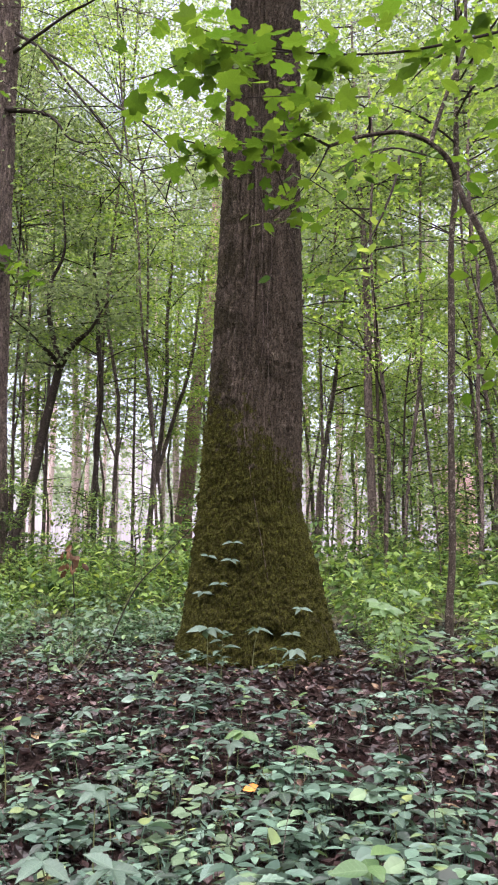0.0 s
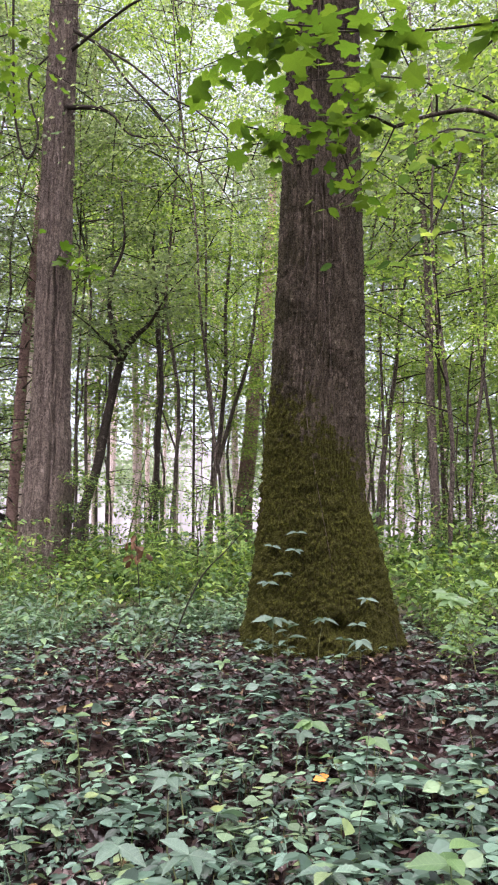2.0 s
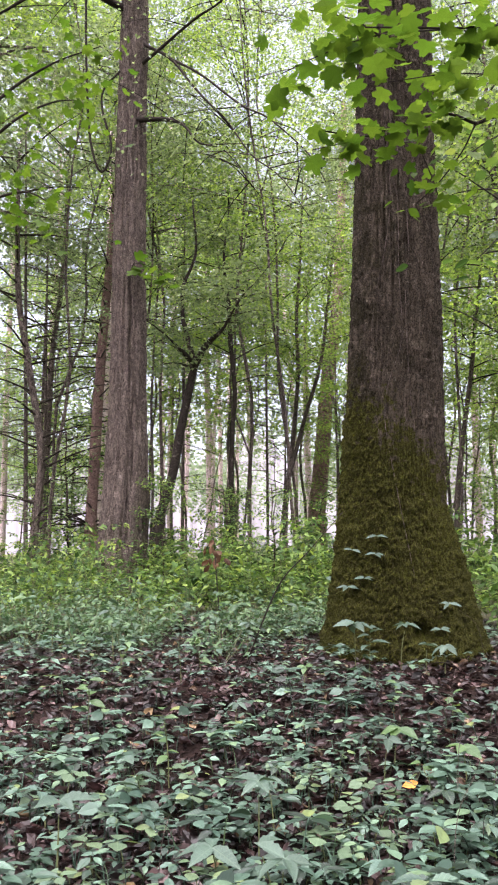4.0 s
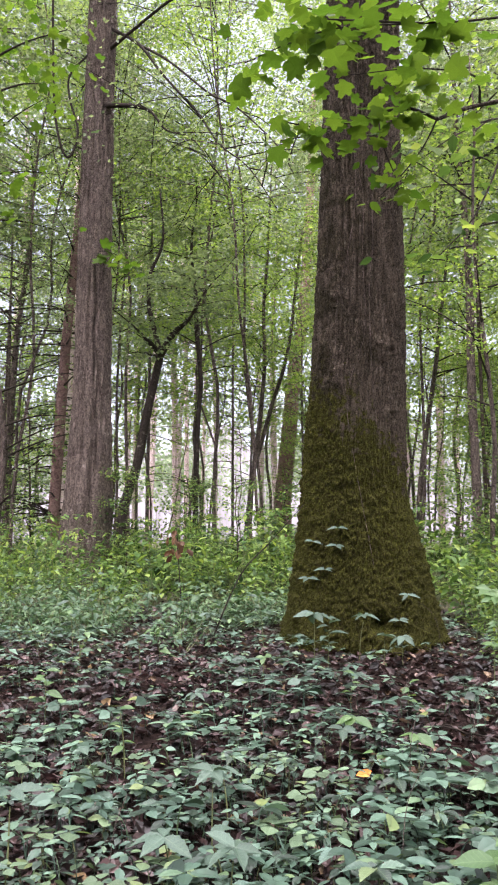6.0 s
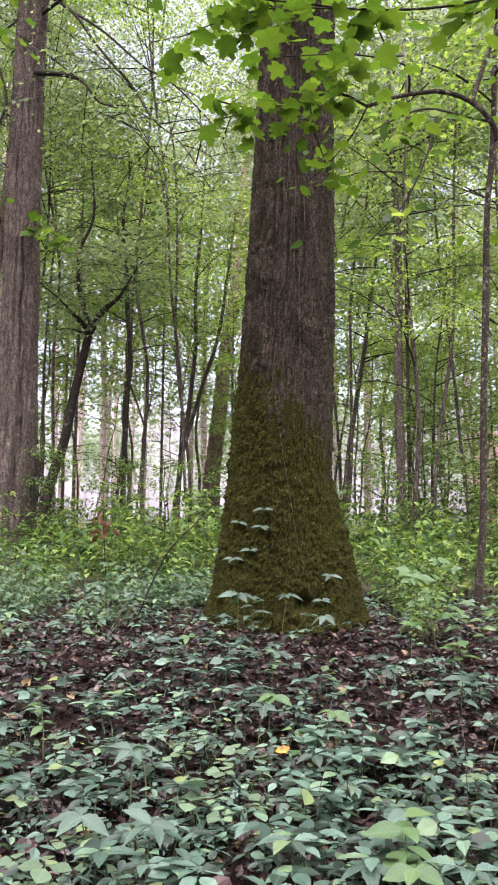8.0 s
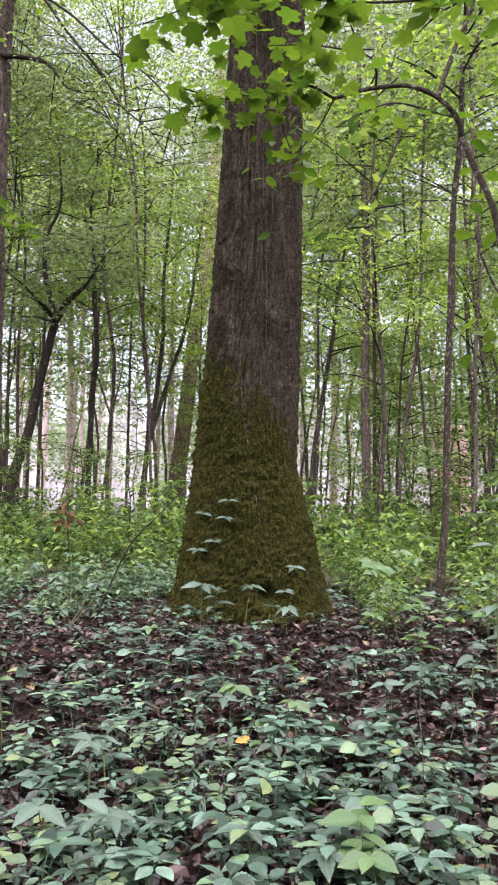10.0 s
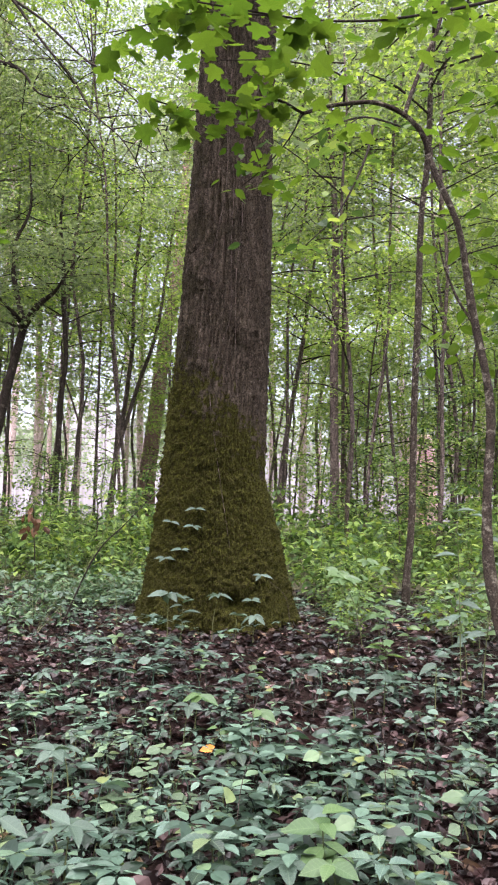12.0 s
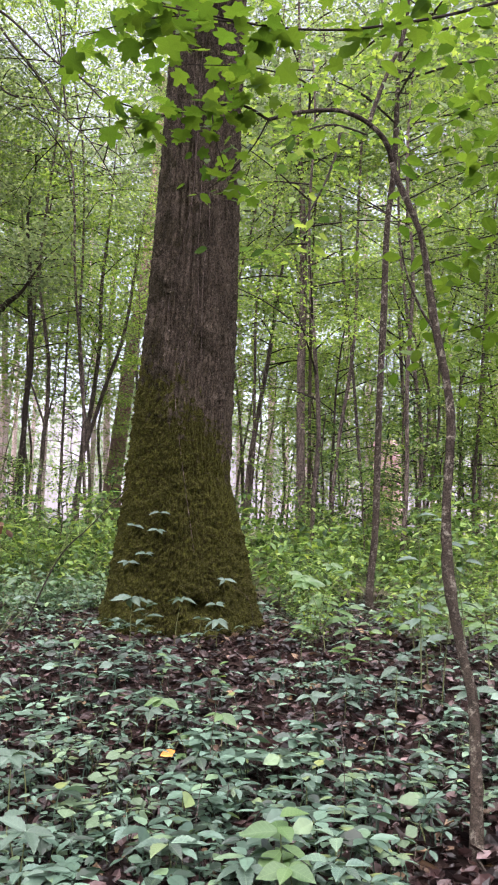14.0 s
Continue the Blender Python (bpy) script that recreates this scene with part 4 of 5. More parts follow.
# ---- the wood around: understorey trees, tall trees, pines ----
def understorey(seed, height, radius, leaf, bark, count, per, spread, size, start=0.22, far=False):
    rng = np.random.default_rng(seed)
    root = thing("tree", "understorey tree with a thin stem and layered bright green leaves", "tree", (0, 0, -60), "wood")
    lean = rng.normal(0, 0.07, 2) * height
    stem = [(lean[0] * k / 7 + rng.normal(0, 0.007 * height) * (k > 0), lean[1] * k / 7 + rng.normal(0, 0.007 * height) * (k > 0), -0.2 + (height + 0.2) * k / 7) for k in range(8)]
    lines, tips = twigs_along(rng, curve_through(stem, 30), start, count, height * 0.2, 0.25)
    skin, twigs = tube(stem, [radius * 1.2, radius, radius * 0.7, 0.012], 7, 18, 0.04, seed), [tube(q, [0.016, 0.010, 0.004], 4, 6) for q in lines]
    part("trunk", joined([skin] + twigs) if far else skin, bark, root, smooth=True)
    for q in [] if far else twigs:
        part("branch", q, TWIG, root)
    part("crown", spray(rng, RHOMB, tips, spread, spread * 0.10, per, size), leaf, root)
    return root


def tall(seed, height, radius, leaf, bark, start, count, per, size=0.125):
    rng = np.random.default_rng(seed)
    root = thing("tree", "tall forest tree with a straight trunk and high leafy crown", "tree", (0, 0, -60), "wood")
    stem = [(0, 0, -0.2), (rng.normal(0, 0.15), 0, height * 0.35), (rng.normal(0, 0.3), rng.normal(0, 0.2), height * 0.7), (rng.normal(0, 0.5), 0, height)]
    lines, tips = twigs_along(rng, curve_through(stem, 30), start, count, height * 0.17, 0.3)
    part("trunk", joined([tube(stem, [radius * 1.15, radius, radius * 0.75, 0.03], 9, 24, 0.03, seed)] + [tube(q, [0.05, 0.03, 0.008], 4, 5) for q in lines]), bark, root, smooth=True)
    part("crown", spray(rng, RHOMB, tips, 1.1, 0.14, per, size), leaf, root)
    return root


def dead_conifer(seed, height, radius):
    """A slim conifer whose lower stem bristles with bare grey twigs."""
    rng = np.random.default_rng(seed)
    root = thing("tree", "slim conifer bristling with fine bare grey dead twigs", "tree", (0, 0, -60), "wood")
    lean = rng.normal(0, 0.03, 2) * height
    stem = [(lean[0] * k / 5, lean[1] * k / 5, -0.2 + (height + 0.2) * k / 5) for k in range(6)]
    lines, tips = twigs_along(rng, curve_through(stem, 30), 0.22, 46, 1.5, -0.12)
    fine = []
    for a, b, c in lines:
        for _ in range(3):
            p = a + (c - a) * rng.uniform(0.3, 1.0)
            w = (c - a) * rng.uniform(0.2, 0.4) + rng.normal(0, 0.16, 3)
            fine.append(tube([p, p + w * 0.5 - (0, 0, 0.02), p + w], [0.005, 0.003], 3, 4))
    part("trunk", joined([tube(stem, [radius, radius * 0.8, 0.02], 8, 20, 0.04, seed)] + [tube(q, [0.014, 0.009, 0.004], 4, 6) for q in lines] + fine), BARK_GREY, root, smooth=True)
    part("crown", spray(rng, RHOMB, tips[90:], 0.5, 0.08, 30, 0.08), GREEN_DULL, root)
    return root


def at_spot(x, y, turn, scale=1.0):
    return Matrix.Translation((x, y, float(ground_z(x, y)))) @ Matrix.Rotation(turn, 4, "Z") @ Matrix.Diagonal((scale, scale, scale, 1))


LOW = [understorey(100 + k, h, r, leaf, bark, 16, 85, 0.65, 0.065, 0.34) for k, (h, r, leaf, bark) in enumerate([
    (6.5, 0.03, GREEN_CANOPY, BARK_DARK), (8.0, 0.036, GREEN_CANOPY, BARK_GREY), (5.0, 0.026, GREEN_CANOPY, BARK_DARK), (9.5, 0.042, GREEN_CANOPY, BARK_DARK), (7.0, 0.032, GREEN_CANOPY, BARK_GREY)])]
HIGH = [tall(130 + k, h, r, leaf, bark, s, 24, 130) for k, (h, r, leaf, bark, s) in enumerate([
    (17, 0.13, GREEN_DULL, BARK_GREY, 0.35), (20, 0.13, GREEN_DULL, BARK_GREY, 0.42), (15, 0.12, GREEN_CANOPY, BARK_DARK, 0.3)])]
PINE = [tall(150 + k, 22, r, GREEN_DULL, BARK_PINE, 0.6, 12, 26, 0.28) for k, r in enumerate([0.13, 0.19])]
SHADE_ROOF = [tall(180 + k, 23, 0.22, GREEN_CANOPY, BARK_GREY, 0.58, 26, 62, 0.27) for k in range(2)]
DEEP = [tall(186 + k, 23, 0.12, GREEN_FAR_HAZE, BARK_PINE, 0.45, 26, 62, 0.27) for k in range(2)]
BACK = [tall(160 + k, 16, 0.16, GREEN_CANOPY, BARK_GREY, 0.08, 24, 30, 0.32) for k in range(2)]
MID = [understorey(170 + k, h, r, leaf, bark, 21, 120, 0.9, 0.067, 0.42) for k, (h, r, leaf, bark) in enumerate([
    (11.0, 0.03, GREEN_CANOPY, BARK_GREY), (13.0, 0.036, GREEN_DULL, BARK_GREY), (12.0, 0.034, GREEN_DULL, BARK_GREY), (14.5, 0.04, GREEN_CANOPY, BARK_GREY)])]
SMALL = [understorey(190 + k, h, r, leaf, BARK_DARK, 12, 50, 0.5, 0.085, 0.15) for k, (h, r, leaf) in enumerate([(3.2, 0.022, GREEN_SHRUB), (4.2, 0.028, GREEN_CANOPY), (2.6, 0.02, GREEN_SHRUB)])]
FILL = [understorey(210 + k, h, r, leaf, BARK_GREY, 24, 56, 1.0, 0.125, s, True) for k, (h, r, leaf, s) in enumerate([(11.0, 0.04, GREEN_CANOPY, 0.42), (13.0, 0.045, GREEN_FAR_HAZE, 0.36), (9.5, 0.035, GREEN_CANOPY, 0.45)])]
POLE = [understorey(230 + k, h, r, GREEN_CANOPY, BARK_GREY, 9, 60, 0.6, 0.08, 0.55, True) for k, (h, r) in enumerate([(7.5, 0.026), (9.0, 0.032), (6.0, 0.022)])]
TOPS = [understorey(260 + k, h, 0.032, leaf, BARK_GREY, 20, 160, 0.95, 0.076, 0.52, True) for k, (h, leaf) in enumerate([(15.0, GREEN_DULL), (14.0, GREEN_CANOPY), (16.0, GREEN_DULL)])]
THICK = [understorey(280 + k, h, 0.028, GREEN_CANOPY, BARK_GREY, 20, 54, 0.75, 0.084, 0.16, True) for k, h in enumerate((6.0, 7.5))]
BARE = [dead_conifer(250 + k, h, r) for k, (h, r) in enumerate([(11.0, 0.055), (9.0, 0.045)])]
KEY_WAYS = (-23, -20.6, -18.5, -16, -13.5, -10.8, -7, 8.7, 13.8, 0)
rng = np.random.default_rng(7)
spots = []


def scatter(kinds, count, y0, y1, gap, ways=(-31, 27)):
    made = 0
    for _ in range(count * 40):
        if made == count:
            break
        y = y0 + (y1 - y0) * rng.uniform() ** 0.8
        x = y * math.tan(math.radians(rng.uniform(*ways)))
        way = math.degrees(math.atan2(x, y))
        if -4.5 < way < 3 and y < 17:
            continue
        if (-24 < way < -4 and y < 16.2) or (way < -18 and y < 14.5 and kinds is MID):
            continue
        if kinds is not PINE and kinds is not FILL and kinds is not POLE and kinds is not THICK and y < 25 and (-9.5 < way < -2.2 or 2.8 < way < 7.5 or 11 < way < 13.2):
            continue
        if y < 19 and min(abs(math.degrees(math.atan2(x, y)) - w) for w in KEY_WAYS) < 1.1:
            continue
        if any((x - a) ** 2 + (y - b) ** 2 < gap ** 2 for a, b in spots):
            continue
        spots.append((x, y))
        copy_thing(kinds[made % len(kinds)], at_spot(x, y, rng.uniform(0, 6.28), rng.uniform(0.85, 1.15)))
        made += 1


spots += [(-4.2, 12.5), (-4.3, 15), (2.3, 15), (2.0, 8), (0.07, 7)]
scatter(MID, 10, 10.5, 19, 1.2, (-20, 2))
scatter(MID, 7, 12, 19, 1.2, (2, 27))
scatter(LOW[:3], 9, 12.0, 19, 1.2, (4, 27))
scatter(LOW[3:], 5, 12.0, 19, 1.2, (-20, 2))
scatter(SMALL, 12, 11.5, 20, 0.7, (4, 27))
scatter(SMALL, 8, 16, 24, 0.8, (-31, 3))
for k, (x, y, s) in enumerate([(-3.5, 12.4, 0.6), (-2.6, 13.6, 0.7), (-1.7, 12.2, 0.55), (-1.3, 14.6, 0.65), (1.6, 12.6, 0.6), (2.9, 12.0, 0.7), (-3.0, 15.0, 0.6), (4.2, 13.0, 0.6)]):
    copy_thing(SMALL[(0, 2)[k % 2]], at_spot(x, y, k * 1.3, s))
scatter(LOW, 5, 19, 32, 1.5)
scatter(FILL, 12, 23, 31, 1.5, (-25, -1))
scatter(FILL, 13, 22, 31, 1.5, (1, 23))
scatter(THICK, 11, 16, 25, 1.0, (4, 24))
scatter(POLE, 20, 19, 36, 0.8, (-26, 22))
for k, (x, y) in enumerate([(-7.8, 13.2), (6.4, 14.0), (-12.0, 16.5)]):
    copy_thing(HIGH[k % 3], at_spot(x, y, k * 2.1, 0.9 + 0.03 * k))
# Trees added mostly out of view, so their high crowns shade the ground.
for k, (x, y) in enumerate([(-11.0, 11.5), (12.5, 18.0), (-11.5, 19.5), (4.0, 0.2), (1.0, -3.5), (-4.0, -3.5), (-3.4, 1.2), (2.6, -1.4), (-0.6, -2.0)]):
    copy_thing(SHADE_ROOF[k % 2], at_spot(x, y, k * 1.3, 0.95 + 0.02 * (k % 5)))
for k, (x, y, s) in enumerate([(-16.0, 32.0, 1.0), (-12.5, 36.0, 1.0), (-9.5, 35.0, 1.05), (-13.5, 30.5, 0.95), (-6.0, 36.0, 0.7), (-3.8, 35.0, 0.8), (-1.0, 37.0, 0.9), (1.5, 36.0, 0.9), (4.0, 35.0, 0.95),
                               (6.2, 37.0, 1.0), (8.4, 35.0, 1.0), (11.0, 36.0, 1.0), (13.5, 33.0, 1.0), (-8.0, 37.5, 0.72), (2.8, 38.0, 0.9)]):
    copy_thing(DEEP[k % 2], at_spot(x, y, k * 1.9, s))
for k, (x, y, s) in enumerate([(-4.6, 16.6, 1.0), (-1.65, 15.6, 0.9), (-1.95, 18.5, 1.0), (-5.5, 18.2, 0.95), (-3.1, 19.2, 0.74), (3.9, 16.0, 0.95), (1.4, 17.0, 0.95), (5.6, 17.6, 1.0), (-6.3, 14.4, 0.95), (-7.1, 12.3, 0.9), (-7.6, 16.9, 1.0), (2.7, 14.2, 0.95), (0.9, 19.6, 1.05), (7.0, 20.0, 1.1), (-0.6, 21.5, 1.1), (3.3, 20.6, 1.1), (-6.4, 20.5, 1.0)]):
    copy_thing(TOPS[k % 3], at_spot(x, y, k * 1.7, s))
scatter(PINE, 22, 30, 60, 1.4)
for k, (x, y) in enumerate([(-7.3, 15.6), (-7.9, 17.8), (-6.7, 18.6), (-9.3, 20.5), (-5.0, 19.5), (-3.2, 22.0), (-8.9, 15.0)]):
    copy_thing(BARE[k % 2], at_spot(x, y, k * 1.1, 0.9 + 0.05 * (k % 4)))
scatter(FILL, 6, 24, 33, 1.5, (-33, -23))
# unseen trees added behind and beside the camera close the wood and hold back low light
for k in range(24):
    a = math.radians(44 + 270 * (k + 0.5) / 24)
    r = 17 + 6 * rng.uniform()
    x, y = r * math.sin(a), r * math.cos(a)
    copy_thing(BACK[k % 2], at_spot(x, y, k * 1.7))
for ob in THICK + TOPS + BARE + FILL + POLE + LOW + MID + SMALL + HIGH + PINE + BACK + SHADE_ROOF + DEEP:
    for o in (*ob.children_recursive, ob):
        bpy.data.objects.remove(o)


# ---- shrubs ----
def shrub(seed, height, leaf, size, per, shape, label, tilt=0.3):
    rng = np.random.default_rng(seed)
    root = thing("shrub", label, "shrub", (0, 0, -60), "undergrowth")
    tips, stems = [], []
    for k in range(7):
        a, r = rng.uniform(0, 6.28), rng.uniform(0.1, 0.6)
        h = height * rng.uniform(0.45, 1.15)
        p = np.array((math.cos(a) * r, math.sin(a) * r, h))
        stems.append(tube([(0, 0, -0.05), (p[0] * 0.6, p[1] * 0.6, h * 0.5), p], [0.006, 0.004, 0.002], 3, 4))
        tips += [p, p * (0.9, 0.9, 0.8), p * (0.8, 1.1, 0.6), p * (1.2, 0.9, 0.42)]
    part("stem", joined(stems), STEM, root)
    part("foliage", spray(rng, shape, tips, 0.24, 0.03, per, size, tilt, 0.5), leaf, root)
    return root


BROAD = "leafy sapling shrub with broad lime-green leaves in flat layers"
SMALL_LEAVED = "low bushy shrub with many fresh green pointed leaves"
SHRUBS = [shrub(200 + k, h, GREEN_SHRUB, s, n, KITE, SMALL_LEAVED, 0.3) for k, (h, s, n) in enumerate([(1.05, 0.105, 7), (0.8, 0.11, 6), (1.25, 0.10, 8), (0.6, 0.12, 6)])]
WIDE = [shrub(220 + k, h, GREEN_SHRUB, s, n, OVATE, BROAD, 0.2) for k, (h, s, n) in enumerate([(1.15, 0.13, 6), (0.7, 0.12, 6), (1.4, 0.14, 6), (0.9, 0.15, 5)])]
CLUMPS = [shrub(240 + k, h, GREEN_CLUMP, s, n, KITE, "knee-high clump of dull green forest herbs", 0.3) for k, (h, s, n) in enumerate([(0.5, 0.085, 7), (0.35, 0.095, 6), (0.62, 0.08, 8)])]
rng = np.random.default_rng(8)
n = 0
while n < 270:
    y = 7.4 + 12.5 * rng.uniform() ** 1.3
    x = y * math.tan(math.radians(rng.uniform(-30, 26)))
    if math.hypot(x - 0.07, y - 7) < 1.5 or (x < -0.2 and y < 8.5 + 0.4 * math.sin(3 * x)) or (-0.5 <= x < 0.8 and y < 9):
        continue
    if 0.215 < x / y < 0.285 and y < 8.6:
        continue
    if x > 0.3 and y < 10 and noise.noise((x, y, 9)) > 0.25:
        continue
    tall_enough = min(1.0, 0.5 + (y - 8) / 5) if x < 0.5 else min(1.0, 0.4 + (y - 7) / 6)
    kinds = WIDE if x > 0.3 or rng.uniform() < 0.15 else SHRUBS
    copy_thing(kinds[n % 4], at_spot(x, y, rng.uniform(0, 6.28), tall_enough * rng.uniform(0.75, 1.15)))
    n += 1
for k in range(30):
    x, y = rng.uniform(1.0, 4.2), rng.uniform(6.0, 8.2)
    if 0.215 < x / y < 0.285:
        continue
    copy_thing(WIDE[k % 4], at_spot(x, y, rng.uniform(0, 6.28), rng.uniform(0.28, 0.5)))
for k in range(34):
    y = 6.3 + 2.6 * rng.uniform() ** 0.6
    x = y * math.tan(math.radians(rng.uniform(-29, -6)))
    if x > -1.4 and y < 7.8:
        continue
    copy_thing(CLUMPS[k % 3], at_spot(x, y, rng.uniform(0, 6.28), rng.uniform(0.4, 1.0)))
for ob in SHRUBS + WIDE + CLUMPS:
    for o in (*ob.children_recursive, ob):
        bpy.data.objects.remove(o)

# ---- forest floor: leaf litter ----
rng = np.random.default_rng(9)
n = 38000
y = 1.6 + 8.4 * rng.uniform(0, 1, n) ** 1.1
x = y * np.tan(np.radians(rng.uniform(-30, 27, n)))
x[28000:], y[28000:] = rng.uniform(-8, 8, n - 28000), rng.uniform(-6, 11, n - 28000)
base = np.stack([x, y, ground_z(x, y) + rng.uniform(0.0, 0.025, n)], 1)
a = rng.uniform(0, 2 * np.pi, n)
axis = np.stack([np.cos(a), np.sin(a), rng.normal(0.05, 0.25, n)], 1)
size = 0.026 + 0.07 * rng.uniform(0, 1, n) ** 1.5
up, wide = np.array((0, 0, 1.0)) + rng.normal(0, 0.6, (n, 3)), size * rng.uniform(0.45, 0.85, n)
nearby = (y > 1.5) & (y < 6.2) & (abs(x) < 3.5)
tagged(part("leaf_litter", joined([leaves(shape, base[m], axis[m], up[m], size[m], wide[m]) for shape, m in ((CURLED, nearby), (RHOMB, ~nearby))]), LITTER),
       "brown dead leaves covering the forest floor", "leaf litter", kind="stuff")


# ---- forest floor: creeping herbs with leaflets in fives and threes ----
def herb_arrays(rng, count, height, size, shape=OVATE):
    """Stem and each leaflet of one plant, about its foot."""
    top = np.array((rng.normal(0, 0.02), rng.normal(0, 0.02), height))
    stem = tube([(0, 0, -0.03), top * (0.4, 0.4, 0.6), top], [0.0025, 0.002, 0.0015], 4, 5)
    ways = []
    a0 = rng.uniform(0, 6.28)
    for k in range(count):
        a = a0 + 6.28 * k / (count + (0 if count < 5 else 0.6)) + rng.normal(0, 0.12)
        ways.append((math.cos(a), math.sin(a), rng.normal(-0.08, 0.16)))
    ways = np.array(ways)
    blades = [leaves(shape, top[None] + ways[k] * 0.008, ways[k][None], np.array([(0, 0, 1.0)]) + rng.normal(0, 0.22, (1, 3)), [size * rng.uniform(0.75, 1.1)], [size * rng.uniform(0.42, 0.6)]) for k in range(count)]
    return stem, blades


rng = np.random.default_rng(12)
HERB_SIZES = [(5, 0.08, 0.060), (5, 0.12, 0.074), (5, 0.05, 0.05), (3, 0.09, 0.062), (3, 0.06, 0.046), (5, 0.14, 0.082), (3, 0.06, 0.038), (4, 0.10, 0.046)]
KINDS = [herb_arrays(rng, c, h, s) for c, h, s in HERB_SIZES]
FLAT_KINDS = [herb_arrays(rng, c, h, s, KITE)[1] for c, h, s in HERB_SIZES]
rng = np.random.default_rng(12)
HERBS = []
LEAFLET = mesh_of("leaf", leaves(TOOTHED, np.zeros((1, 3)), np.array([(1.0, 0, 0)]), np.array([(0, 0, 1.0)]), [1.0], [0.54]), GREEN_LEAFLET, True)
LEAF_ROUND = mesh_of("leaf", leaves(ROUND, np.zeros((1, 3)), np.array([(1.0, 0, 0)]), np.array([(0, 0, 1.0)]), [1.0], [0.9]), GREEN_ROUND, True)
for k, (count, height, size) in enumerate(HERB_SIZES):
    root = thing("herb", "low creeping herb with toothed grey-green leaflets in a whorl" if k < 6 else "small herb with rounded pale green leaves in threes", "plant", (0, 0, -60), "ground herbs")
    top = np.array((rng.normal(0, 0.02), rng.normal(0, 0.02), height))
    part("stem", tube([(0, 0, -0.03), top * (0.4, 0.4, 0.6), top], [0.0025, 0.002, 0.0015], 4, 5), STEM, root)
    a = rng.uniform(0, 6.28)
    for j in range(count):
        a += 6.28 / (count + (0 if count < 5 else 0.6)) + rng.normal(0, 0.12)
        way = np.array((math.cos(a), math.sin(a), rng.normal(-0.1, 0.16)))
        piece("leaf", LEAFLET if k < 6 else LEAF_ROUND, root, leaf_pose(top + way * 0.008, way, rng.normal(0, 0.2, 3) + (0, -0.1, 1), size * rng.uniform(0.7, 1.15)))
    HERBS.append(root)
near, far = [], []
while len(near) + len(far) < 5600:
    if rng.uniform() < 0.6:
        y = 2.1 + 7.4 * rng.uniform() ** 1.25
        x = y * math.tan(math.radians(rng.uniform(-30, 27)))
    else:
        y, x = rng.uniform(-5, 9.5), rng.uniform(-7, 7)
        if math.hypot(x, y) < 0.9:
            continue
    if math.hypot(x - 0.07, y - 7) < 0.75 or (abs(x / y - 0.39) < 0.05 and y < 2.85):
        continue
    bare = noise.noise((x * 1.1, y * 1.1, 3.0)) + 0.5 * noise.noise((x * 3.1, y * 3.1, 8.0)) + (0.12 if 4.7 < y < 6.6 and x > -0.9 else 0.0) - (0.15 if y < 4 else 0) - (0.14 if x < -0.3 and y > 3.5 else 0)
    if bare > -0.06 and rng.uniform() < 0.78:
        continue
    spot = (x, y, rng.uniform(0, 6.28), rng.uniform(0.55, 1.35), int(rng.integers(8)))
    if y < 3.9 and (noise.noise((x * 1.7, y * 1.7, 21.0)) > 0.16 or -1.2 < x < -0.35 and y < 3.1 and rng.uniform() < 0.6):
        spot = (*spot[:3], rng.uniform(0.8, 1.5), 6 + spot[4] % 2)
    (near if 2 < y < 4.1 and len(near) < 296 and abs(x) < 1.6 else far).append(spot)
for x, y, turn, s, k in near:
    copy_thing(HERBS[k], at_spot(x, y, turn, s))
items = []
for x, y, turn, s, k in far:
    v, f = joined([KINDS[k][0], *KINDS[k][1]] if 0 < y < 5.2 else FLAT_KINDS[k])
    c, sn = math.cos(turn), math.sin(turn)
    v = v @ np.array([(c, sn, 0), (-sn, c, 0), (0, 0, 1)]) * s + (x, y, float(ground_z(x, y)))
    items.append((v, f))
tagged(part("ground_herbs", joined(items), GREEN_HERB), "carpet of small grey-green forest herbs", "ground cover", kind="stuff")
for ob in HERBS:
    for o in (*ob.children_recursive, ob):
        bpy.data.objects.remove(o)


# ---- distance: a pale line of woods beyond the clearing ----
FARWOOD, fnt, fbs, fout = shader("distant woodland with painted haze")
_g = fnt.nodes.new("ShaderNodeNewGeometry")
_mp = fnt.nodes.new("ShaderNodeMapping")
_mp.inputs["Scale"].default_value = (0.5, 0.5, 0.03)
fnt.links.new(_g.outputs["Position"], _mp.inputs["Vector"])
_n = node(fnt, "ShaderNodeTexNoise", Scale=1.0, Detail=6.0, Roughness=0.7)
fnt.links.new(_mp.outputs[0], _n.inputs["Vector"])
# Haze is put into the lilac tones; a faint emission lifts them.
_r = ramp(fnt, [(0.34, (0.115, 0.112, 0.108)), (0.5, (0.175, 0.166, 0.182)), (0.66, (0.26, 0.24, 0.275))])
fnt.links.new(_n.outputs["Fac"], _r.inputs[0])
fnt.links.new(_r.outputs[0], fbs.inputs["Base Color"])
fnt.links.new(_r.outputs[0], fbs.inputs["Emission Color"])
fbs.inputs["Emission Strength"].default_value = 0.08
fbs.inputs["Roughness"].default_value = 1.0
fbs.inputs["Specular IOR Level"].default_value = 0.0
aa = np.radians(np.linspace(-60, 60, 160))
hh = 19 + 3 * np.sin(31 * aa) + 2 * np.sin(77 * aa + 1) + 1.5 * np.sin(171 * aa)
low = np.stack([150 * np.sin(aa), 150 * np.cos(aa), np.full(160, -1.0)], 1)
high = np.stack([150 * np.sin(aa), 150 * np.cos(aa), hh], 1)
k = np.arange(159)
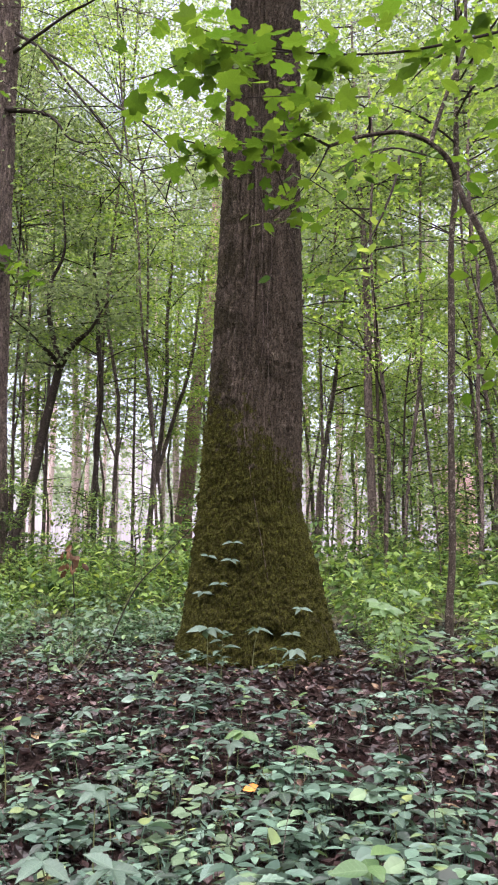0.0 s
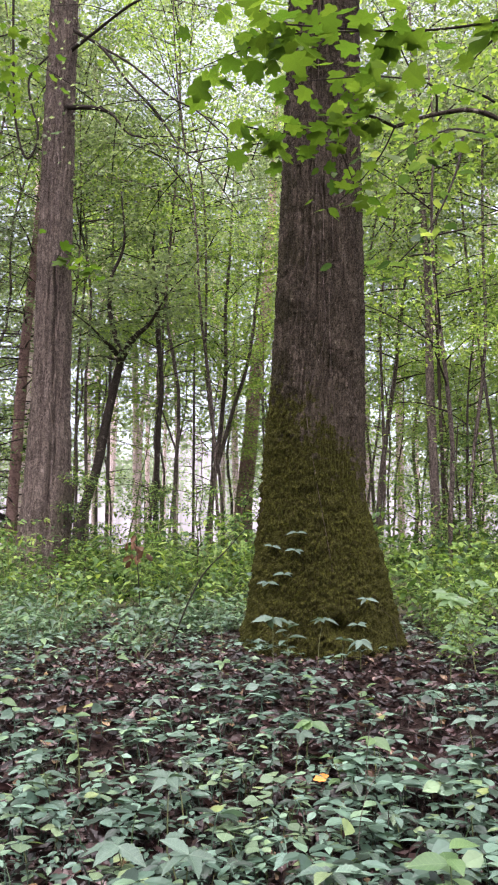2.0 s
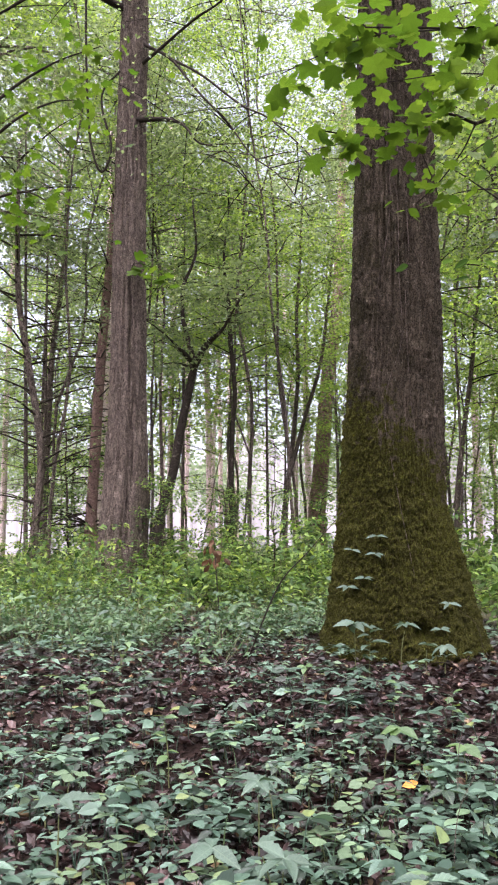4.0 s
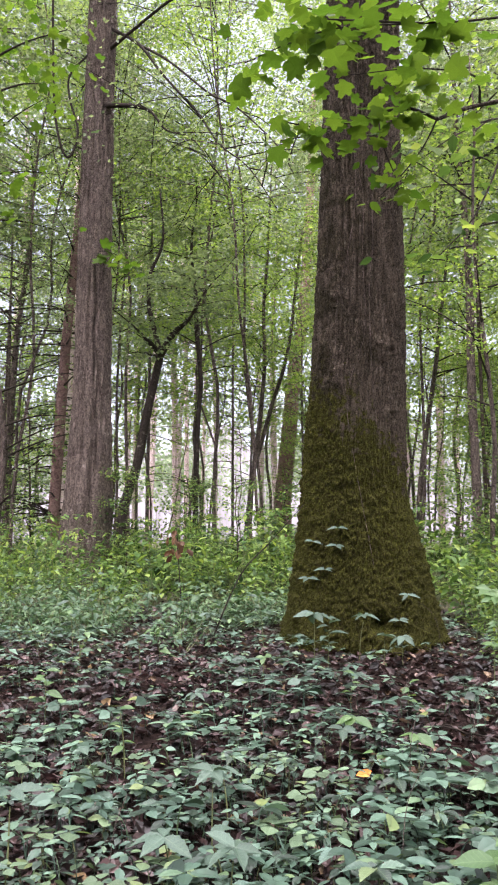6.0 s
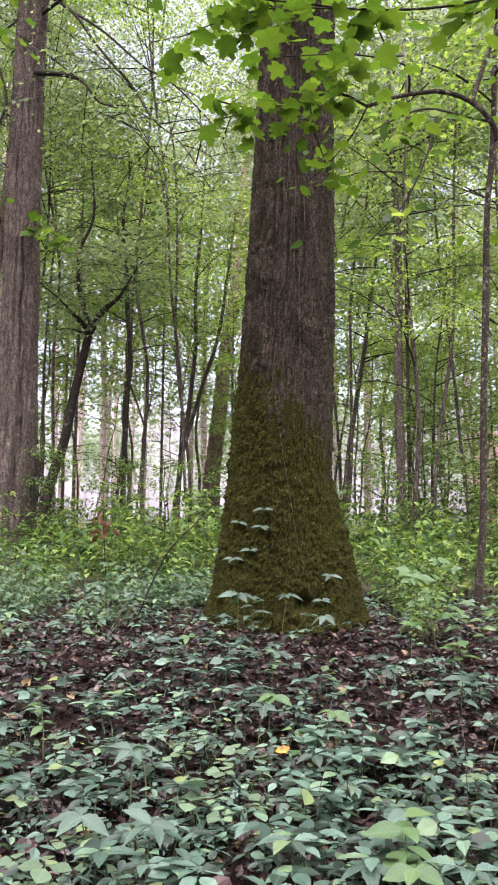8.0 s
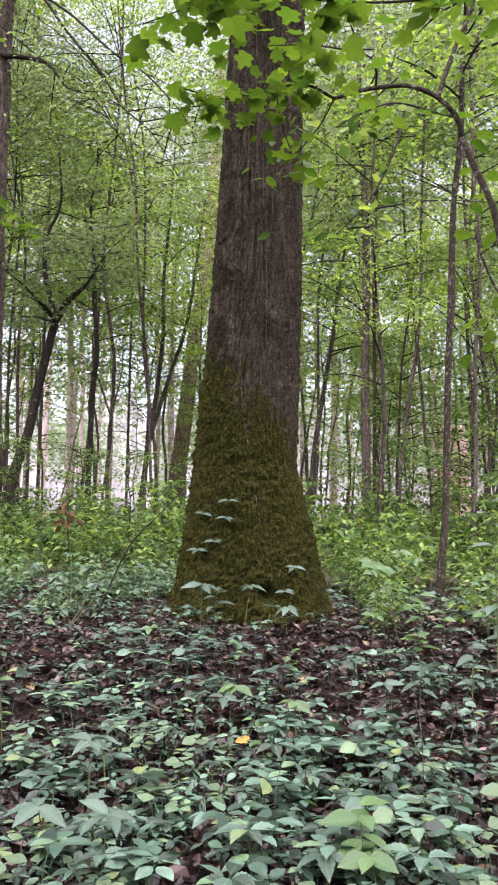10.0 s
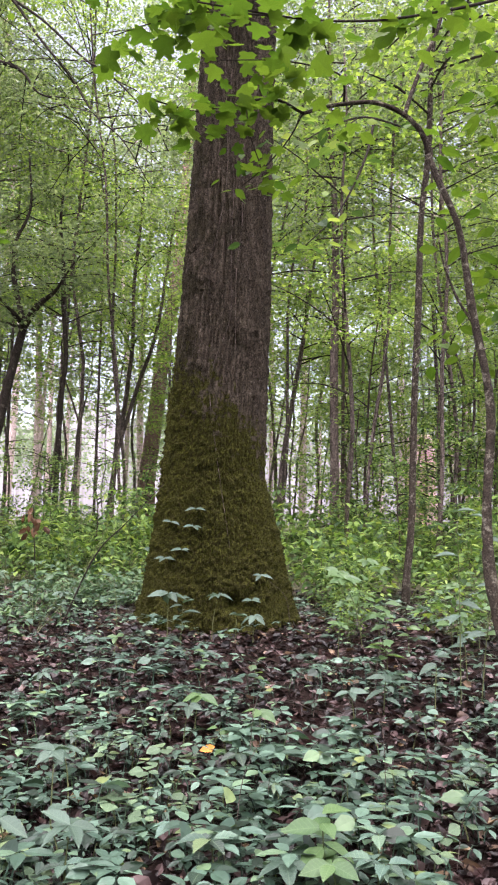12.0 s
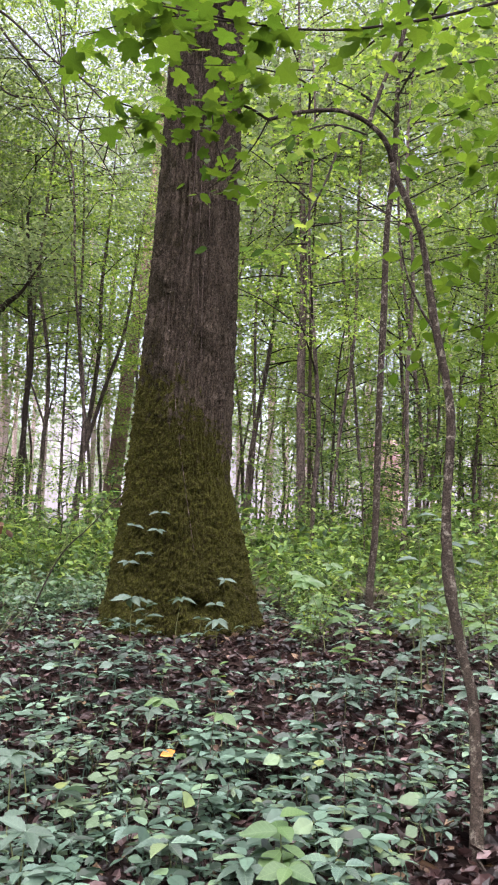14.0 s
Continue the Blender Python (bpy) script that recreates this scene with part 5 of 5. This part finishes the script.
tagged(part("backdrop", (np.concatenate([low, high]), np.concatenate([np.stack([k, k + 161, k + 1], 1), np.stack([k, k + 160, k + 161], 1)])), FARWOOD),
       "pale line of distant woodland, haze painted in", "distance", kind="structure")
rng = np.random.default_rng(77)
far_tips = []
for k in range(100):
    a, r = math.radians(rng.uniform(-34, 30)), rng.uniform(48, 95)
    h = rng.uniform(3, 13)
    for j in range(8):
        far_tips.append((r * math.sin(a) + rng.normal(0, 2.0), r * math.cos(a) + rng.normal(0, 2.0), 5.0 + h * rng.uniform(0, 1) ** 0.8))
tagged(part("far_woods", spray(rng, RHOMB, far_tips, 2.0, 0.6, 44, 0.43, 0.8), GREEN_FAR_HAZE), "bright woods far beyond the clearing, haze in their leaf colour", "woods", kind="stuff")


# ---- seedlings and single plants ----
LEAF_FINE = mesh_of("leaf", leaves(FINE, np.zeros((1, 3)), np.array([(1.0, 0, 0)]), np.array([(0, 0, 1.0)]), [1.0], [0.55]), GREEN_SEEDLING, True)
LEAF_MID = mesh_of("leaf", leaves(TOOTHED, np.zeros((1, 3)), np.array([(1.0, 0, 0)]), np.array([(0, 0, 1.0)]), [1.0], [0.5]), GREEN_CLUMP, True)
LEAF_COOL = mesh_of("leaf", leaves(TOOTHED, np.zeros((1, 3)), np.array([(1.0, 0, 0)]), np.array([(0, 0, 1.0)]), [1.0], [0.46]), GREEN_BROAD, True)


def seedling(rng, x, y, height, count, size, mesh, label, whorl=False, name="seedling"):
    """A small upright plant: a stem and single leaves, in a whorl on top or in pairs up the stem."""
    z = float(ground_z(x, y))
    root = thing(name, label, "plant", (x, y, z), "seedlings")
    bend = rng.normal(0, 0.12, 2) * height
    stem = curve_through([(0, 0, -0.04), (bend[0] * 0.3, bend[1] * 0.3, height * 0.5), (bend[0], bend[1], height)], 20)
    part("stem", tube(stem[::4], [0.004, 0.003, 0.002], 6), STEM, root, smooth=True)
    a = rng.uniform(0, 6.28)
    for k in range(count):
        a += 2 * math.pi / count + rng.normal(0, 0.15) if whorl else 1.75 + rng.normal(0, 0.3)
        p = stem[-1] if whorl else stem[int(8 + 11 * k / max(1, count - 1))]
        way = (math.cos(a), math.sin(a), rng.normal(-0.12 if whorl else 0.05, 0.2))
        piece("leaf", mesh, root, leaf_pose(p, way, rng.normal(0, 0.22, 3) + (0, -0.3, 1), size * rng.uniform(0.75, 1.15) * (1 if whorl else 1 - 0.25 * abs(k / count - 0.4))))
    return root


rng = np.random.default_rng(61)
LIME, GREY = "bright green tree seedling with soft pointed leaves", "grey-green forest herb with large spreading leaves"
for x, y, h, n, s, mesh, whorl in [
        (-1.10, 3.80, 0.36, 7, 0.085, LEAF_FINE, False), (-1.08, 3.34, 0.25, 6, 0.13, LEAF_COOL, False), (-1.20, 2.72, 0.28, 5, 0.125, LEAF_COOL, True),
        (-0.54, 3.32, 0.22, 6, 0.10, LEAF_COOL, True), (-0.45, 2.68, 0.22, 6, 0.115, LEAF_COOL, False), (-0.66, 2.80, 0.17, 5, 0.125, LEAF_COOL, True),
        (-0.06, 4.08, 0.22, 5, 0.10, LEAF_FINE, True), (0.37, 2.52, 0.26, 9, 0.13, LEAF_FINE, False), (0.26, 2.48, 0.15, 5, 0.12, LEAF_COOL, True),
        (0.40, 2.42, 0.16, 5, 0.10, LEAF_FINE, True), (0.26, 3.88, 0.20, 5, 0.10, LEAF_FINE, True), (-0.11, 3.92, 0.22, 6, 0.09, LEAF_COOL, True),
        (0.11, 3.70, 0.20, 5, 0.09, LEAF_FINE, False), (-0.20, 5.85, 0.34, 9, 0.13, LEAF_COOL, False), (0.02, 6.1, 0.34, 6, 0.13, LEAF_COOL, True),
        (-0.30, 5.9, 0.36, 7, 0.14, LEAF_COOL, True), (0.33, 6.0, 0.22, 5, 0.11, LEAF_COOL, True), (0.2, 6.05, 0.2, 4, 0.10, LEAF_COOL, True),
        (1.22, 4.32, 0.32, 7, 0.13, LEAF_COOL, False), (1.48, 3.92, 0.30, 6, 0.12, LEAF_COOL, True), (-0.42, 2.52, 0.26, 5, 0.11, LEAF_COOL, True),
        (-0.57, 3.10, 0.30, 6, 0.11, LEAF_COOL, True), (0.29, 4.96, 0.16, 5, 0.08, LEAF_FINE, False), (0.96, 4.40, 0.22, 7, 0.14, LEAF_COOL, False),
        (0.76, 4.16, 0.20, 6, 0.10, LEAF_COOL, True), (-0.05, 5.1, 0.18, 5, 0.07, LEAF_FINE, False), (-0.62, 5.4, 0.16, 5, 0.08, LEAF_FINE, True),
        (-1.8, 4.6, 0.3, 7, 0.10, LEAF_FINE, False), (-1.5, 5.6, 0.35, 8, 0.11, LEAF_COOL, False), (-2.2, 6.2, 0.5, 9, 0.12, LEAF_COOL, False),
        (-1.2, 6.6, 0.32, 7, 0.11, LEAF_COOL, True), (0.9, 5.6, 0.24, 6, 0.10, LEAF_FINE, True), (1.4, 5.6, 0.34, 8, 0.12, LEAF_FINE, False),
        (1.8, 5.9, 0.4, 8, 0.13, LEAF_FINE, False), (1.62, 5.0, 0.5, 8, 0.14, LEAF_COOL, False), (2.1, 5.2, 0.55, 9, 0.15, LEAF_FINE, False), (-0.9, 4.4, 0.2, 5, 0.08, LEAF_COOL, True)]:
    seedling(rng, x, y, h, n, s, mesh, LIME if mesh is LEAF_FINE else GREY, whorl)
for k in range(46):
    x, y = rng.uniform(0.9, 3.4), rng.uniform(5.3, 8.0)
    if 0.225 < x / y < 0.275:
        continue
    seedling(rng, x, y, rng.uniform(0.15, 0.55), int(rng.integers(6, 10)), rng.uniform(0.10, 0.15), LEAF_FINE, LIME, bool(k % 2))
for k in range(54):
    x, y = rng.uniform(-4.6, -0.7), rng.uniform(5.6, 8.8)
    if x > -1.5 and y < 7.8 and k % 4:
        continue
    seedling(rng, x, y, rng.uniform(0.15, 0.5), int(rng.integers(5, 9)), rng.uniform(0.08, 0.13), LEAF_MID, "dull green forest herb with pointed leaves", bool(k % 2))
for x, y, h in [(1.45, 4.6, 1.25), (1.85, 4.9, 1.35), (1.6, 4.7, 0.95)]:
    seedling(rng, x, y, h, 7, 0.15, LEAF_COOL, "tall thin forest herb with pale spreading leaves", False)

# creeper sprigs rooted in the moss of the great trunk
for k, (x, z) in enumerate([(-0.10, 1.23), (-0.28, 1.12), (-0.12, 1.09), (-0.31, 0.83), (-0.20, 0.90), (-0.50, 0.89), (0.35, 0.71), (0.30, 0.52)]):
    cx, r = np.interp(z, TRUNK_Z, TRUNK_X), np.interp(z, TRUNK_Z, TRUNK_W) / 2
    theta = -math.acos(max(-0.98, min(0.98, (x - cx) / r)))
    p = np.array(great_surface(theta, z))
    root = thing("creeper", "small creeper sprig with grey-green leaflets on mossy bark", "plant", p, "creeper sprigs")
    o2 = np.array((math.cos(theta), math.sin(theta), 0.25))
    part("stem", tube([-o2 * 0.02, o2 * 0.03, o2 * 0.065], [0.002, 0.0015, 0.001], 5), STEM, root)
    for j in range(4 if k != 5 else 2):
        a = j * 1.5 + k
        way = np.array((math.cos(a), math.sin(a) * 0.6, rng.normal(0, 0.12)))
        piece("leaf", LEAF_COOL, root, leaf_pose(o2 * 0.065, way, (0, -0.55, 1), rng.uniform(0.075, 0.10)))

# thin woody vines that climb the great trunk
for line in ([(0.16, 0.9), (0.02, 1.75), (-0.04, 2.22), (0.0, 2.51), (0.12, 2.9), (0.11, 3.49), (0.12, 4.09), (0.07, 4.49), (0.1, 5.5)],
             [(-0.08, 1.94), (-0.12, 2.51), (-0.12, 3.08), (0.0, 3.68), (0.06, 4.19), (0.02, 5.2)], [(0.18, 4.3), (0.2, 3.69), (0.16, 3.29), (0.17, 2.52), (0.2, 2.1)]):
    pts = []
    for x, z in line:
        cx, r = np.interp(z, TRUNK_Z, TRUNK_X), np.interp(z, TRUNK_Z, TRUNK_W) / 2 + 0.028
        pts.append((x, TREE_Y - math.sqrt(max(0.01, r * r - (x - cx) ** 2)), z))
    tagged(part("vine", tube(pts, [0.002, 0.0026, 0.002], 6, 60), BARK_GREY, smooth=True), "thin pale woody vine climbing mossy furrowed bark", "vine", "trunk vines")

# a looping liana beside the tall grey tree
tagged(part("liana", tube([(-4.87, 12.0, 11.5), (-4.87, 12.0, 10.42), (-4.85, 12.03, 9.4), (-4.80, 12.07, 8.29), (-4.70, 12.1, 7.7), (-4.57, 12.13, 7.46), (-4.45, 12.17, 7.72), (-4.45, 12.2, 8.04),
                           (-4.61, 12.23, 8.58), (-4.63, 12.27, 9.01), (-4.34, 12.3, 9.37)], [0.02, 0.022, 0.018], 6, 70), TWIG, smooth=True), "dark looping vine hanging from the grey tree", "vine")

# a bunch of withered leaves on a broken twig, and the orange leaf
dead = thing("dead_sprig", "bunch of withered red-brown leaves on a bent twig", "dead leaves", (-2.05, 9.2, float(ground_z(-2.05, 9.2))))
part("twig", tube([(0.1, 0, -0.05), (0.05, 0, 0.6), (0.02, 0, 0.98), (-0.02, 0, 0.9)], [0.008, 0.006, 0.003], 6), TWIG, dead)
LEAF_DEAD = mesh_of("leaf", leaves(CURLED, np.zeros((1, 3)), np.array([(1.0, 0, 0)]), np.array([(0, 0, 1.0)]), [1.0], [0.7]), DEAD_RED)
for k in range(16):
    piece("leaf", LEAF_DEAD, dead, leaf_pose(rng.normal(0, 0.06, 3) * (1.2, 0.6, 1.6) + (0, 0, 0.84), rng.normal(0, 0.4, 3) + (0, 0, -1), rng.normal(0, 1, 3), rng.uniform(0.08, 0.13)))
fallen = part("fallen_leaf", leaves(CURLED, np.zeros((1, 3)), np.array([(1.0, 0.2, 0.1)]), np.array([(0.2, -0.6, 1.0)]), [0.075], [0.055]), ORANGE_LEAF)
fallen.location = (-0.03, 3.83, float(ground_z(0, 3.83)) + 0.05)
tagged(fallen, "single bright orange fallen leaf among the herbs", "leaf")

# a thin dead branch leaning towards the great trunk
lean = part("fallen_branch", tube([(-0.30, 0.05, -0.02), (-0.02, 0.0, 0.62), (0.22, 0.05, 0.90), (0.50, 0.15, 1.22)], [0.008, 0.006, 0.003], 6, 24, 0.05), TWIG, smooth=True)
lean.location = (-0.90, 6.4, float(ground_z(-1.2, 6.4)))
tagged(lean, "thin dark dead branch leaning beside mossy bark", "branch")

# dry stalks and fallen twigs
for k in range(64):
    x, y = rng.uniform(-1.8, 2.2), rng.uniform(2.6, 6.8)
    z, a = float(ground_z(x, y)), rng.uniform(0, 6.28)
    if k % 2:
        l = rng.uniform(0.2, 0.6)
        w = np.array((math.cos(a), math.sin(a), 0)) * l
        ob = part("fallen_twig", tube([(0, 0, 0.015), w * 0.5 + (rng.normal(0, 0.03), 0, 0.03), w + (0, 0, 0.02)], [0.006, 0.005, 0.002], 6), TWIG, smooth=True)
        tagged(ob, "thin dark fallen twig lying on leaf litter", "twig", "fallen twigs")
    else:
        h = rng.uniform(0.2, 0.45)
        ob = part("grass_stalk", tube([(0, 0, -0.02), (math.cos(a) * 0.05, math.sin(a) * 0.05, h * 0.7), (math.cos(a) * 0.2, math.sin(a) * 0.2, h)], [0.0018, 0.0015, 0.001], 5), BARK_GREY, smooth=True)
        tagged(ob, "thin pale dry grass stalk standing among herbs", "grass", "dry stalks")
    ob.location = (x, y, z)

# a bare reddish bank of earth beyond the trees
BANK, bnt, bbs, _ = shader("pinkish bare clay")
_n = node(bnt, "ShaderNodeTexNoise", Scale=1.2, Detail=7.0, Roughness=0.7)
_r = ramp(bnt, [(0.35, (0.30, 0.17, 0.16)), (0.65, (0.52, 0.37, 0.37))])
bnt.links.new(_n.outputs["Fac"], _r.inputs[0])
bnt.links.new(_r.outputs[0], bbs.inputs["Base Color"])
bbs.inputs["Roughness"].default_value = 0.95
bv, bf = tube([(9.6, 38, 0.3), (9.8, 38.2, 3.2), (10.05, 38.3, 5.1), (10.3, 38.2, 3.2), (10.5, 38, 0.3)], [0.5, 0.5, 0.7, 0.5, 0.5], 16, 40, 0.07, 5)
tagged(part("earth_bank", (bv, bf), BANK, smooth=True), "bare pinkish clay bank beyond the trees", "bank")
